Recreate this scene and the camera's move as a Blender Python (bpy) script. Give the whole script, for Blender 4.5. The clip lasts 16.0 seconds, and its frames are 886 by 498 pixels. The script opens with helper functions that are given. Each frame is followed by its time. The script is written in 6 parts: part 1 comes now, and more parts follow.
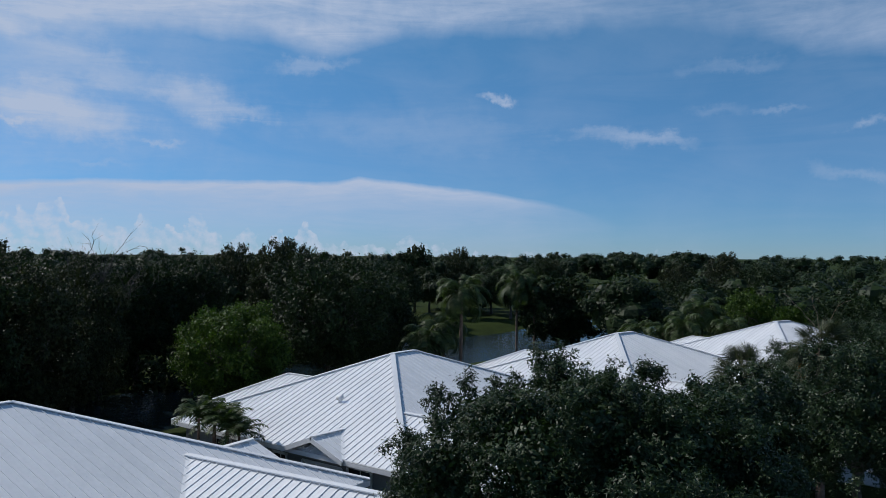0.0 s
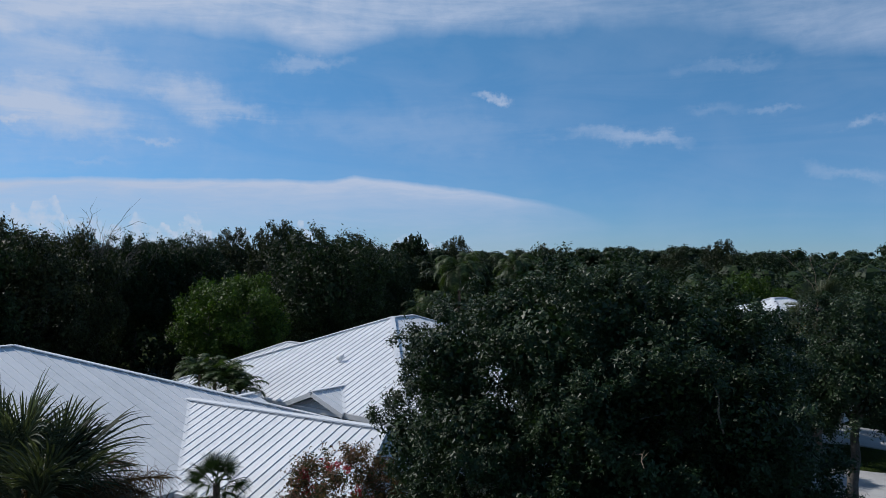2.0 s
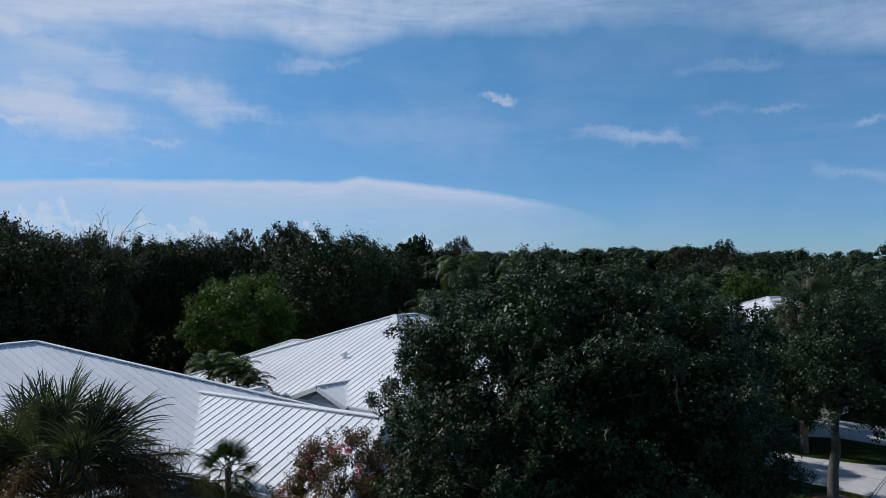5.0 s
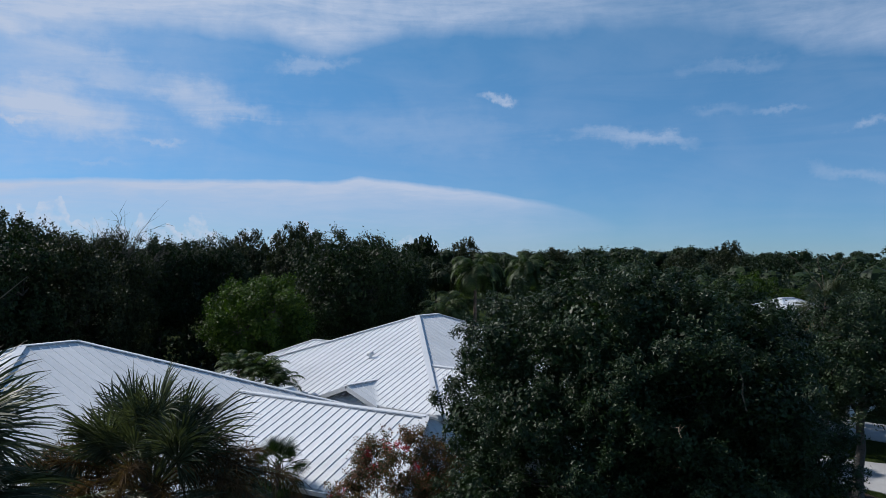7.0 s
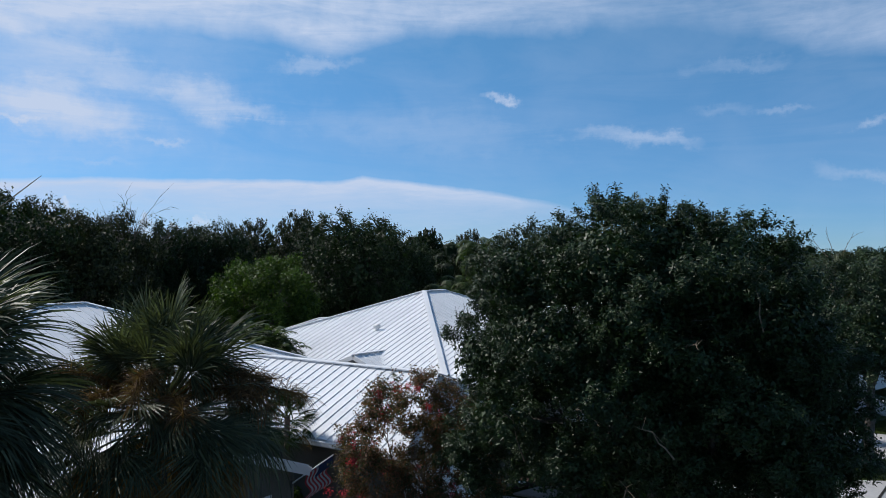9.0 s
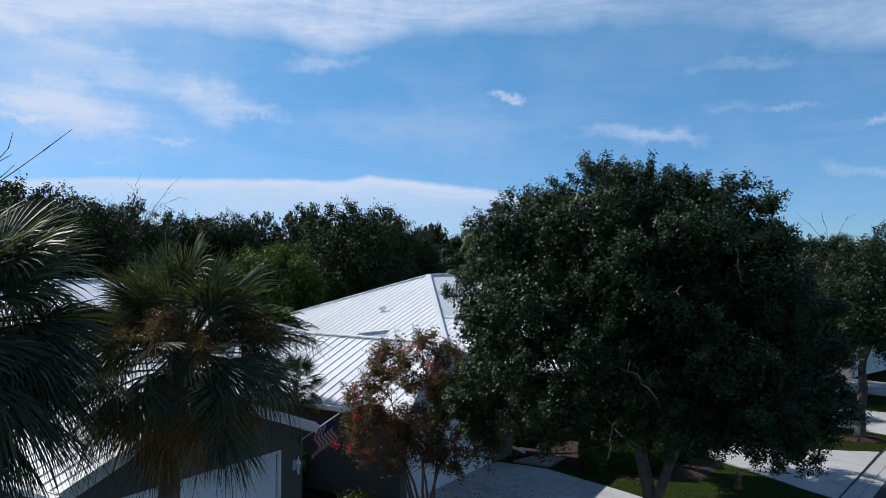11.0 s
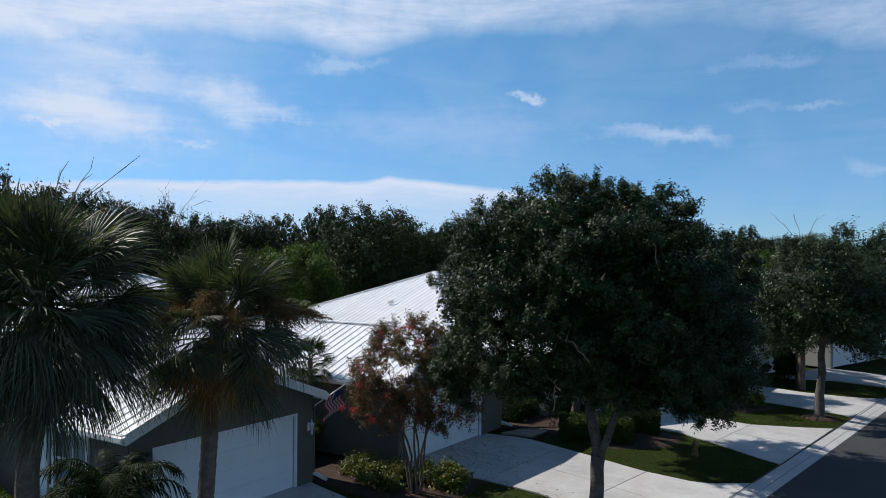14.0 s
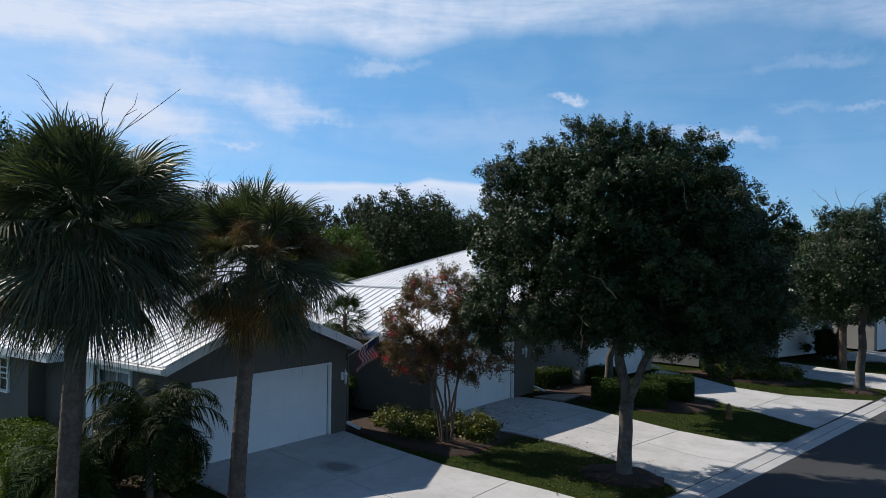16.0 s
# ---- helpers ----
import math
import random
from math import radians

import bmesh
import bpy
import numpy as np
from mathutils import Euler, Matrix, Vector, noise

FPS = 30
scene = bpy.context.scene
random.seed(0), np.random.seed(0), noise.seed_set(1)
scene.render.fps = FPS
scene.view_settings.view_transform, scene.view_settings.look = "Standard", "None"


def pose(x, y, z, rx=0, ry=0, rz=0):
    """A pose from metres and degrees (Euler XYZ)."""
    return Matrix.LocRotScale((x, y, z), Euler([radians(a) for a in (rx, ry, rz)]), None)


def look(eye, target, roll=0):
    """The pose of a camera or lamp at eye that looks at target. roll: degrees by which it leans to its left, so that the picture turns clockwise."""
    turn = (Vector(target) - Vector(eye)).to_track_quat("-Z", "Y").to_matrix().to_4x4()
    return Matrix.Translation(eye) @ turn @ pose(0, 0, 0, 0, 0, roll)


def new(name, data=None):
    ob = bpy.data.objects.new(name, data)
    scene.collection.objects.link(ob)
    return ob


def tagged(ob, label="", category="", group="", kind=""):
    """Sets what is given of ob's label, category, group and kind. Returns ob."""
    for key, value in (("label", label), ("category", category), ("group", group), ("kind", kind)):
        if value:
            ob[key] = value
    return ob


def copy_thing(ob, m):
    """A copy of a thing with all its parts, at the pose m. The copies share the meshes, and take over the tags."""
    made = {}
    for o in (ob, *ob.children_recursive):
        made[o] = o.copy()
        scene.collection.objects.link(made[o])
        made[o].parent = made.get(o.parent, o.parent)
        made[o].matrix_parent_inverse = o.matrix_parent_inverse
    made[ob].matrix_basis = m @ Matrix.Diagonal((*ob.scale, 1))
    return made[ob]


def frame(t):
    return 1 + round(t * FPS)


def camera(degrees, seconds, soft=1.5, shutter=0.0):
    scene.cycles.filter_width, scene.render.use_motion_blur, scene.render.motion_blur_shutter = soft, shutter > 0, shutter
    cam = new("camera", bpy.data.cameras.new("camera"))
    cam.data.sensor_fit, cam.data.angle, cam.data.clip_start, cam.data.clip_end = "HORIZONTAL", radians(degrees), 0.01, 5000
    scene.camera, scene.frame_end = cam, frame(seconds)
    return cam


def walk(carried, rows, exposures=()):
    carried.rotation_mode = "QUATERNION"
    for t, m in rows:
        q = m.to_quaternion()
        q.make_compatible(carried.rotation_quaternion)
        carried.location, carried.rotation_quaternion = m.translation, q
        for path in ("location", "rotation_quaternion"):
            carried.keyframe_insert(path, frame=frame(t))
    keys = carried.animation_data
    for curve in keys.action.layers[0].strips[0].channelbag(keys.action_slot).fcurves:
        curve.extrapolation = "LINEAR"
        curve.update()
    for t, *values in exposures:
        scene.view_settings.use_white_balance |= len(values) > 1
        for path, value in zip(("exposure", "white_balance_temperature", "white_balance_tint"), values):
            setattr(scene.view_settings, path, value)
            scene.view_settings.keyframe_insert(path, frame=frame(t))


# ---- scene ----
cam = camera(59.53, 16.0, 0.6)
# seconds, eye x y z, pitch, roll, yaw
ROWS = [
    (0, 0.001, 0.001, 11.032, 0.44, 0.40, 31.19),
    (0.5, -0.011, -0.014, 10.555, 0.41, 0.45, 31.12),
    (1, -0.153, -0.014, 10.000, 0.38, 0.51, 30.97),
    (1.5, -0.131, -0.072, 9.487, 0.38, 0.53, 30.95),
    (2, -0.111, -0.184, 9.207, 0.36, 0.47, 30.87),
    (2.5, 0.107, -0.435, 9.160, 0.32, 0.46, 30.79),
    (3, 0.615, -0.822, 9.202, 0.30, 0.38, 30.81),
    (3.5, 0.928, -1.101, 9.202, 0.37, 0.38, 31.33),
    (6, 0.679, -1.585, 9.205, 0.39, 0.38, 31.20),
    (6.5, 0.275, -2.122, 9.230, 0.38, 0.39, 31.18),
    (7, 0.016, -2.360, 9.245, 0.41, 0.48, 31.21),
    (7.5, -0.057, -2.509, 9.165, 0.43, 0.50, 31.17),
    (8, -0.161, -2.529, 8.754, 0.46, 0.48, 31.17),
    (8.5, -0.167, -2.499, 8.297, 0.45, 0.50, 31.23),
    (9, -0.191, -2.359, 7.877, 0.40, 0.55, 31.45),
    (9.5, 0.016, -2.532, 7.414, 0.35, 0.52, 31.67),
    (10, 0.050, -2.586, 7.146, 0.34, 0.52, 31.70),
    (12.5, 1.768, -4.572, 7.087, 0.18, 0.33, 32.32),
    (13, 2.341, -5.085, 7.084, 0.20, 0.34, 32.49),
    (13.5, 2.891, -5.577, 7.060, 0.19, 0.29, 33.03),
    (14, 3.208, -5.801, 6.977, 0.34, 0.35, 33.37),
    (14.5, 3.377, -5.882, 6.820, 0.39, 0.38, 33.70),
    (15, 3.446, -5.954, 6.401, 0.40, 0.45, 35.53),
    (15.5, 3.474, -5.962, 5.941, 0.43, 0.58, 36.13),
    (16, 3.613, -5.939, 5.503, 0.45, 0.73, 36.33),
]
walk(cam, [(t, pose(x, y, z, 0, 0, yaw) @ pose(0, 0, 0, 90 + pitch) @ pose(0, 0, 0, 0, 0, roll)) for t, x, y, z, pitch, roll, yaw in ROWS],
     exposures=[(0, -0.39, 6450, 10), (3.5, -0.25, 6500, 10), (7, -0.24, 6550, 10), (9, -0.04, 6600, 10), (12.5, 0.15, 6850, 10), (16, 0.22, 7150, 11)])

# ---- world, sun ----
SUN_FROM = Vector((-4.67, -0.52, 4.1)).normalized()
world = bpy.data.worlds.new("world")
scene.world = world
world.use_nodes = True


class Nodes:
    """Short hand for a node tree."""

    def __init__(self, tree):
        self.tree = tree
        tree.nodes.clear()

    def add(self, kind, settings=None, **inputs):
        n = self.tree.nodes.new(kind)
        for k, v in (settings or {}).items():
            setattr(n, k, v)
        for k, v in inputs.items():
            self.put(n, k.replace("_", " "), v)
        return n

    def put(self, n, key, v):
        sock = n.inputs[int(key) if key.isdigit() else key]
        if isinstance(v, bpy.types.NodeSocket):
            self.tree.links.new(v, sock)
        elif isinstance(v, bpy.types.Node):
            self.tree.links.new(v.outputs[0], sock)
        else:
            sock.default_value = v

    def math(self, op, a, b=None, c=None, clamp=False):
        n = self.tree.nodes.new("ShaderNodeMath")
        n.operation, n.use_clamp = op, clamp
        for i, v in enumerate((a, b, c)):
            if v is not None:
                self.put(n, str(i), v)
        return n.outputs[0]

    def ramp(self, fac, stops):
        n = self.tree.nodes.new("ShaderNodeValToRGB")
        e = n.color_ramp.elements
        while len(e) < len(stops):
            e.new(0.5)
        for el, (p, c) in zip(e, stops):
            el.position = p
            el.color = (*c, 1) if len(c) == 3 else c
        self.put(n, "Fac", fac)
        return n.outputs[0]

    def mix(self, fac, a, b, blend="MIX"):
        n = self.tree.nodes.new("ShaderNodeMix")
        n.data_type, n.blend_type = "RGBA", blend
        for sock, v in ((n.inputs[0], fac), (n.inputs[6], a), (n.inputs[7], b)):
            if isinstance(v, bpy.types.NodeSocket):
                self.tree.links.new(v, sock)
            else:
                sock.default_value = (*v, 1) if isinstance(v, tuple) and len(v) == 3 else v
        return n.outputs[2]

    def noise(self, vec, scale, detail=4.0, rough=0.55, dist=0.0):
        n = self.tree.nodes.new("ShaderNodeTexNoise")
        if vec is not None:
            self.put(n, "Vector", vec)
        for k, v in (("Scale", scale), ("Detail", detail), ("Roughness", rough), ("Distortion", dist)):
            n.inputs[k].default_value = v
        return n.outputs["Fac"]


def build_world():
    n = Nodes(world.node_tree)
    elev = math.asin(SUN_FROM.z)
    sky = n.add("ShaderNodeTexSky", dict(sky_type="NISHITA", sun_disc=False, sun_elevation=elev,
                sun_rotation=math.atan2(SUN_FROM.x, SUN_FROM.y), altitude=3500, air_density=1.0, dust_density=0.0, ozone_density=2.0))
    tone = n.add("ShaderNodeHueSaturation", Saturation=1.08, Color=sky.outputs[0])
    height = n.math("DIVIDE", n.add("ShaderNodeSeparateXYZ", Vector=n.add("ShaderNodeTexCoord").outputs["Generated"]).outputs[2], 0.30, clamp=True)
    clear = n.mix(1.0, tone.outputs[0], n.mix(height, HORIZON_TINT, SKY_TINT), "MULTIPLY")
    co = n.add("ShaderNodeTexCoord").outputs["Generated"]
    sep = n.add("ShaderNodeSeparateXYZ", Vector=co)
    # azimuth to the left of +y and elevation, in degrees
    az = n.math("MULTIPLY", n.math("ARCTAN2", n.math("MULTIPLY", sep.outputs[0], -1.0), sep.outputs[1]), 57.2958)
    el = n.math("MULTIPLY", n.math("ARCSINE", sep.outputs[2]), 57.2958)
    plane = n.add("ShaderNodeCombineXYZ", X=az, Y=el, Z=0.0)
    # streaks stretched along the horizon, and a finer breakup
    st = n.add("ShaderNodeMapping", Vector=plane)
    st.inputs["Scale"].default_value = (0.06, 0.30, 1)
    st.inputs["Rotation"].default_value = (0, 0, radians(7))
    streak = n.noise(st.outputs[0], 1.0, 8, 0.62, 0.9)
    th = n.add("ShaderNodeMapping", Vector=plane)
    th.inputs["Scale"].default_value = (0.16, 1.1, 1)
    th.inputs["Rotation"].default_value = (0, 0, radians(11))
    thread = n.noise(th.outputs[0], 1.0, 8, 0.66, 1.4)
    fine = n.noise(plane.outputs[0], 0.45, 7, 0.62, 0.5)
    soft = n.noise(plane.outputs[0], 0.11, 4, 0.55, 0.6)
    wob = n.math("SUBTRACT", n.noise(plane.outputs[0], 0.30, 5, 0.6), 0.5)

    az_w = n.math("ADD", az, n.math("MULTIPLY", n.math("SUBTRACT", n.noise(plane.outputs[0], 0.22, 5, 0.62), 0.5), 9.0))
    el_w = n.math("ADD", el, n.math("MULTIPLY", n.math("SUBTRACT", n.noise(plane.outputs[0], 0.37, 5, 0.66), 0.5), 2.6))

    def curve(pts, lo, hi):
        """A broken line through (azimuth, value)."""
        pts = sorted(pts)
        a0, a1 = pts[0][0], pts[-1][0]
        fac = n.math("DIVIDE", n.math("SUBTRACT", az, a0), a1 - a0)
        stops = [((p - a0) / (a1 - a0), ((v - lo) / (hi - lo),) * 3) for p, v in pts]
        return n.math("ADD", n.math("MULTIPLY", n.ramp(fac, stops), hi - lo), lo)

    def blob(a, e, wa, we, tilt, amount, ragged=1.0):
        """A soft patch of cloud at azimuth a, elevation e, with half widths, turned by tilt degrees."""
        c, sn = math.cos(radians(tilt)), -math.sin(radians(tilt))
        dx = n.math("SUBTRACT", az_w, a)
        dy = n.math("SUBTRACT", el_w, e)
        u = n.math("DIVIDE", n.math("ADD", n.math("MULTIPLY", dx, c), n.math("MULTIPLY", dy, sn)), wa)
        v = n.math("DIVIDE", n.math("SUBTRACT", n.math("MULTIPLY", dy, c), n.math("MULTIPLY", dx, sn)), we)
        r = n.math("SQRT", n.math("ADD", n.math("MULTIPLY", u, u), n.math("MULTIPLY", v, v)))
        r = n.math("ADD", r, n.math("MULTIPLY", n.math("ADD", n.math("SUBTRACT", fine, 0.5), n.math("MULTIPLY", n.math("SUBTRACT", thread, 0.5), 0.8)), 1.3 * ragged))
        f = n.math("SUBTRACT", 1.0, r, clamp=True)
        f = n.math("MULTIPLY", n.math("MULTIPLY", f, f), n.math("SUBTRACT", 3.0, n.math("MULTIPLY", f, 2.0)))
        return n.math("MULTIPLY", f, amount)

    grain = n.math("MULTIPLY", n.math("SUBTRACT", n.math("ADD", n.math("ADD", n.math("MULTIPLY", streak, 1.5), n.math("MULTIPLY", thread, 1.1)), n.math("MULTIPLY", fine, 0.9)), 0.82), 1.0)
    # the sheet of high cloud above a ragged lower edge
    low_edge = curve(SHEET_EDGE, 12.0, 18.0)
    over = n.math("ADD", n.math("SUBTRACT", el, low_edge), n.math("MULTIPLY", wob, 1.6))
    sheet = n.math("SMOOTH_MIN", n.math("MULTIPLY", over, 0.62, clamp=True), 1.0, 0.35)
    sheet = n.math("MULTIPLY", sheet, curve(SHEET_WEIGHT, 0.0, 1.0))
    # the sheet thins out into clear sky overhead
    sheet = n.math("MULTIPLY", sheet, n.math("SUBTRACT", 1.0, n.math("DIVIDE", n.math("SUBTRACT", el, 22.0), 12.0, clamp=True)))
    dens = n.math("MULTIPLY", sheet, grain)
    for bl in CLOUDS:
        dens = n.math("ADD", dens, n.math("MULTIPLY", blob(*bl), grain))
    # thin veil over the whole sky
    veil = n.math("MULTIPLY", n.math("SUBTRACT", n.math("ADD", n.math("MULTIPLY", streak, 0.6), n.math("MULTIPLY", soft, 0.5)), 0.46), 0.9, clamp=True)
    dens = n.math("ADD", dens, n.math("MULTIPLY", veil, 0.6))
    # the anvil with a firm upper edge, thinning downward
    top = n.math("ADD", curve(ANVIL_EDGE, 0.0, 8.0), n.math("MULTIPLY", wob, 0.5))
    under = n.math("SUBTRACT", top, el)
    edge = n.math("MULTIPLY", n.math("MULTIPLY", under, 2.6, clamp=True), n.math("ADD", 1.0, n.math("MULTIPLY", n.math("SUBTRACT", 1.0, n.math("MULTIPLY", under, 0.8), clamp=True), 0.55)))
    fade = n.math("SUBTRACT", 1.0, n.math("MULTIPLY", under, 0.17), clamp=True)
    anvil = n.math("MULTIPLY", n.math("MULTIPLY", edge, fade), n.math("ADD", 0.14, n.math("ADD", n.math("MULTIPLY", streak, 0.52), n.math("MULTIPLY", thread, 0.72))))
    dens = n.math("ADD", dens, n.math("MULTIPLY", anvil, curve([(18.5, 0.0), (22.5, 0.28), (26, 0.72), (34, 1.0), (75, 1.0), (95, 0.0)], 0.0, 1.0)))
    # heaped clouds standing on the horizon
    pm = n.add("ShaderNodeMapping", Vector=plane)
    pm.inputs["Scale"].default_value = (0.55, 0.22, 1)
    tower = n.noise(pm.outputs[0], 1.0, 2, 0.5)
    puff = n.noise(plane.outputs[0], 1.0, 6, 0.55, 0.2)
    relief = n.noise(n.add("ShaderNodeVectorMath", dict(operation="ADD"), **{"0": plane.outputs[0], "1": (0.28, -0.28, 0.0)}).outputs[0], 1.0, 6, 0.55, 0.2)
    crest = n.math("ADD", n.math("MULTIPLY", n.math("SUBTRACT", tower, 0.5), 6.0), n.math("MULTIPLY", n.math("SUBTRACT", puff, 0.5), 2.6))
    crest = n.math("ADD", crest, curve([(0, -0.9), (20, -0.3), (28, 0.1), (36, 0.7), (39, 1.5), (46, 1.3), (52, 2.2), (60, 2.8), (75, 1.5)], -1.0, 3.0))
    body = n.math("MULTIPLY", n.math("SUBTRACT", crest, el), 5.0, clamp=True)
    lit = n.math("ADD", 0.42, n.math("MULTIPLY", n.math("SUBTRACT", puff, relief), 3.2), clamp=True)
    heap = n.math("MULTIPLY", body, lit)
    heap = n.math("MULTIPLY", heap, curve([(0, 0.15), (20, 0.4), (30, 0.6), (38, 0.85), (75, 0.85)], 0.0, 1.0))
    dens = n.math("MULTIPLY", dens, 1.0, clamp=True)
    cloud = n.mix(n.math("MULTIPLY", heap, 0.9), n.mix(dens, clear, CLOUD_COLOUR), HEAP_COLOUR)
    bg = n.add("ShaderNodeBackground", Color=cloud, Strength=SKY)
    n.add("ShaderNodeOutputWorld", Surface=bg)


# azimuth, elevation, half widths, tilt, amount, raggedness
CLOUDS = [
    (62, 11.5, 24, 8, 0, 0.40, 0.5), (58, 12.6, 7, 2.4, -4, 0.36), (58.0, 9.3, 7.0, 2.6, -3, 0.92, 0.6), (52.5, 11.9, 6.0, 1.6, -8, 0.30, 0.8), (48.0, 10.7, 4.0, 2.2, -8, 0.66, 0.7), (45.6, 9.9, 3.6, 0.9, -2, 0.45, 0.7),
    (41.0, 13.5, 2.6, 0.7, 10, 0.4, 0.6), (27.6, 11.3, 2.0, 0.42, -2, 0.60, 0.15), (18.4, 8.55, 5.6, 0.75, -5, 0.38, 0.9), (15, 8.2, 4.0, 0.6, -8, 0.26, 0.8),
    (10.9, 13.0, 4.5, 0.7, 4, 0.22, 0.9), (11.7, 10.2, 3.4, 0.6, 0, 0.18, 0.9), (7.9, 9.8, 2.0, 0.4, -8, 0.22, 0.8), (2.9, 5.4, 3.6, 0.7, -16, 0.28, 0.8), (1.8, 8.8, 2.2, 0.45, 2, 0.35, 0.7),
    (60.4, 8.5, 2.0, 0.35, 0, 0.6, 0.4), (51.6, 7.55, 2.0, 0.35, 0, 0.32, 0.5), (56, 6.0, 4.0, 0.3, 0, 0.2, 0.5), (33, 9.0, 14, 2.4, -5, 0.16),
]
SHEET_EDGE = [(75, 13.0), (60.96, 13.4), (56.35, 14.3), (51.74, 15.0), (46.84, 14.95), (43.69, 14.7), (41.28, 13.9), (39.86, 13.9), (38.0, 14.5), (33.86, 15.4), (30.94, 15.6), (22.24, 15.4), (20.6, 15.9), (14.3, 15.6), (9.5, 14.8), (6.3, 13.4), (1.4, 12.5), (-15, 13.5)]
SHEET_WEIGHT = [(75, 0.85), (50, 0.85), (30, 0.66), (23, 0.50), (19, 0.28), (13, 0.25), (7, 0.42), (-15, 0.4)]
ANVIL_EDGE = [(95, 3.0), (60.96, 4.7), (54.3, 5.1), (44.9, 5.3), (39.2, 5.3), (37.6, 5.75), (36.4, 5.6), (31.2, 5.05), (27.2, 4.6), (24.3, 4.15), (22.4, 3.7), (19.5, 2.8), (15, 1.6)]
CLOUD_COLOUR = (4.8, 5.8, 7.7)
HEAP_COLOUR = (5.7, 6.5, 8.0)
SKY_TINT = (0.82, 1.25, 1.27)
HORIZON_TINT = (0.39, 0.57, 0.84)
SKY = 0.112
build_world()

sun = new("sun", bpy.data.lights.new("sun", "SUN"))
sun.data.energy, sun.data.angle, sun.data.color = 4.7, radians(0.55), (1.0, 0.97, 0.92)
sun.matrix_world = look((0, 0, 60), Vector((0, 0, 60)) - SUN_FROM)


# ---- materials ----
def material(name, rough=0.6, metallic=0.0, spec=0.5):
    m = bpy.data.materials.new(name)
    m.use_nodes = True
    n = Nodes(m.node_tree)
    b = n.add("ShaderNodeBsdfPrincipled", Roughness=rough, Metallic=metallic)
    b.inputs["Specular IOR Level"].default_value = spec
    n.add("ShaderNodeOutputMaterial", Surface=b)
    return m, n, b


def varied(name, a, b, scale=3.0, fine=40.0, rough=0.6, bump=0.1, metallic=0.0, spec=0.5, per_object=0.0, depth=0.01, world_space=False):
    """Two tones mixed by a broad and a fine noise, with a fine relief."""
    m, n, s = material(name, rough, metallic, spec)
    if world_space:
        co = n.add("ShaderNodeNewGeometry").outputs["Position"]
    else:
        co = n.add("ShaderNodeTexCoord").outputs["Object"]
    big = n.noise(co, scale, 5, 0.6)
    small = n.noise(co, fine, 3, 0.6)
    f = n.math("ADD", n.math("MULTIPLY", big, 0.65), n.math("MULTIPLY", small, 0.35))
    if per_object:
        r = n.add("ShaderNodeObjectInfo").outputs["Random"]
        f = n.math("ADD", f, n.math("MULTIPLY", n.math("SUBTRACT", r, 0.5), per_object))
    col = n.ramp(f, [(0.3, a), (0.7, b)])
    n.put(s, "Base Color", col)
    if bump:
        bp = n.add("ShaderNodeBump", Strength=bump, Distance=depth, Height=small)
        n.put(s, "Normal", bp)
    return m


def leafy(name, dark, mid, light, rough=0.42, through_light=0.25, spec=0.5, scale=0.5):
    """Leaves: colour by leaf and by a broad patch; part of the light passes through."""
    m = bpy.data.materials.new(name)
    m.use_nodes = True
    n = Nodes(m.node_tree)
    co = n.add("ShaderNodeNewGeometry")
    patch = n.noise(co.outputs["Position"], scale, 3, 0.6)
    f = n.math("ADD", n.math("MULTIPLY", co.outputs["Random Per Island"], 0.5), n.math("MULTIPLY", patch, 0.5))
    col = n.ramp(f, [(0.22, dark), (0.5, mid), (0.8, light)])
    b = n.add("ShaderNodeBsdfPrincipled", Base_Color=col, Roughness=rough)
    b.inputs["Specular IOR Level"].default_value = spec
    t = n.add("ShaderNodeBsdfTranslucent", Color=n.mix(1.0, col, (1.0, 1.15, 0.5), "MULTIPLY"))
    mx = n.add("ShaderNodeMixShader", Fac=through_light)
    n.put(mx, "1", b)
    n.put(mx, "2", t)
    n.add("ShaderNodeOutputMaterial", Surface=mx)
    return m


def make_glass():
    m, n, s = material("window_glass", 0.03, 0.0, 0.5)
    s.inputs["Base Color"].default_value = (0.02, 0.025, 0.03, 1)
    return m


def make_roof_metal():
    m, n, s = material("white_roof_metal", 0.34, 0.0, 0.3)
    geo = n.add("ShaderNodeNewGeometry")
    co = n.add("ShaderNodeTexCoord").outputs["Object"]
    big = n.noise(geo.outputs["Position"], 0.35, 5, 0.65)
    dirt = n.noise(co, 6.0, 5, 0.7)
    r = n.add("ShaderNodeObjectInfo").outputs["Random"]
    f = n.math("ADD", n.math("ADD", n.math("MULTIPLY", big, 0.55), n.math("MULTIPLY", dirt, 0.35)), n.math("MULTIPLY", r, 0.14))
    n.put(s, "Base Color", n.ramp(f, [(0.25, (0.60, 0.62, 0.64)), (0.55, (0.74, 0.75, 0.77)), (0.8, (0.80, 0.81, 0.82))]))
    n.put(s, "Roughness", n.math("ADD", 0.28, n.math("MULTIPLY", dirt, 0.2)))
    bp = n.add("ShaderNodeBump", Strength=0.25, Distance=0.004, Height=n.noise(co, 9.0, 2, 0.5))
    n.put(s, "Normal", bp)
    return m


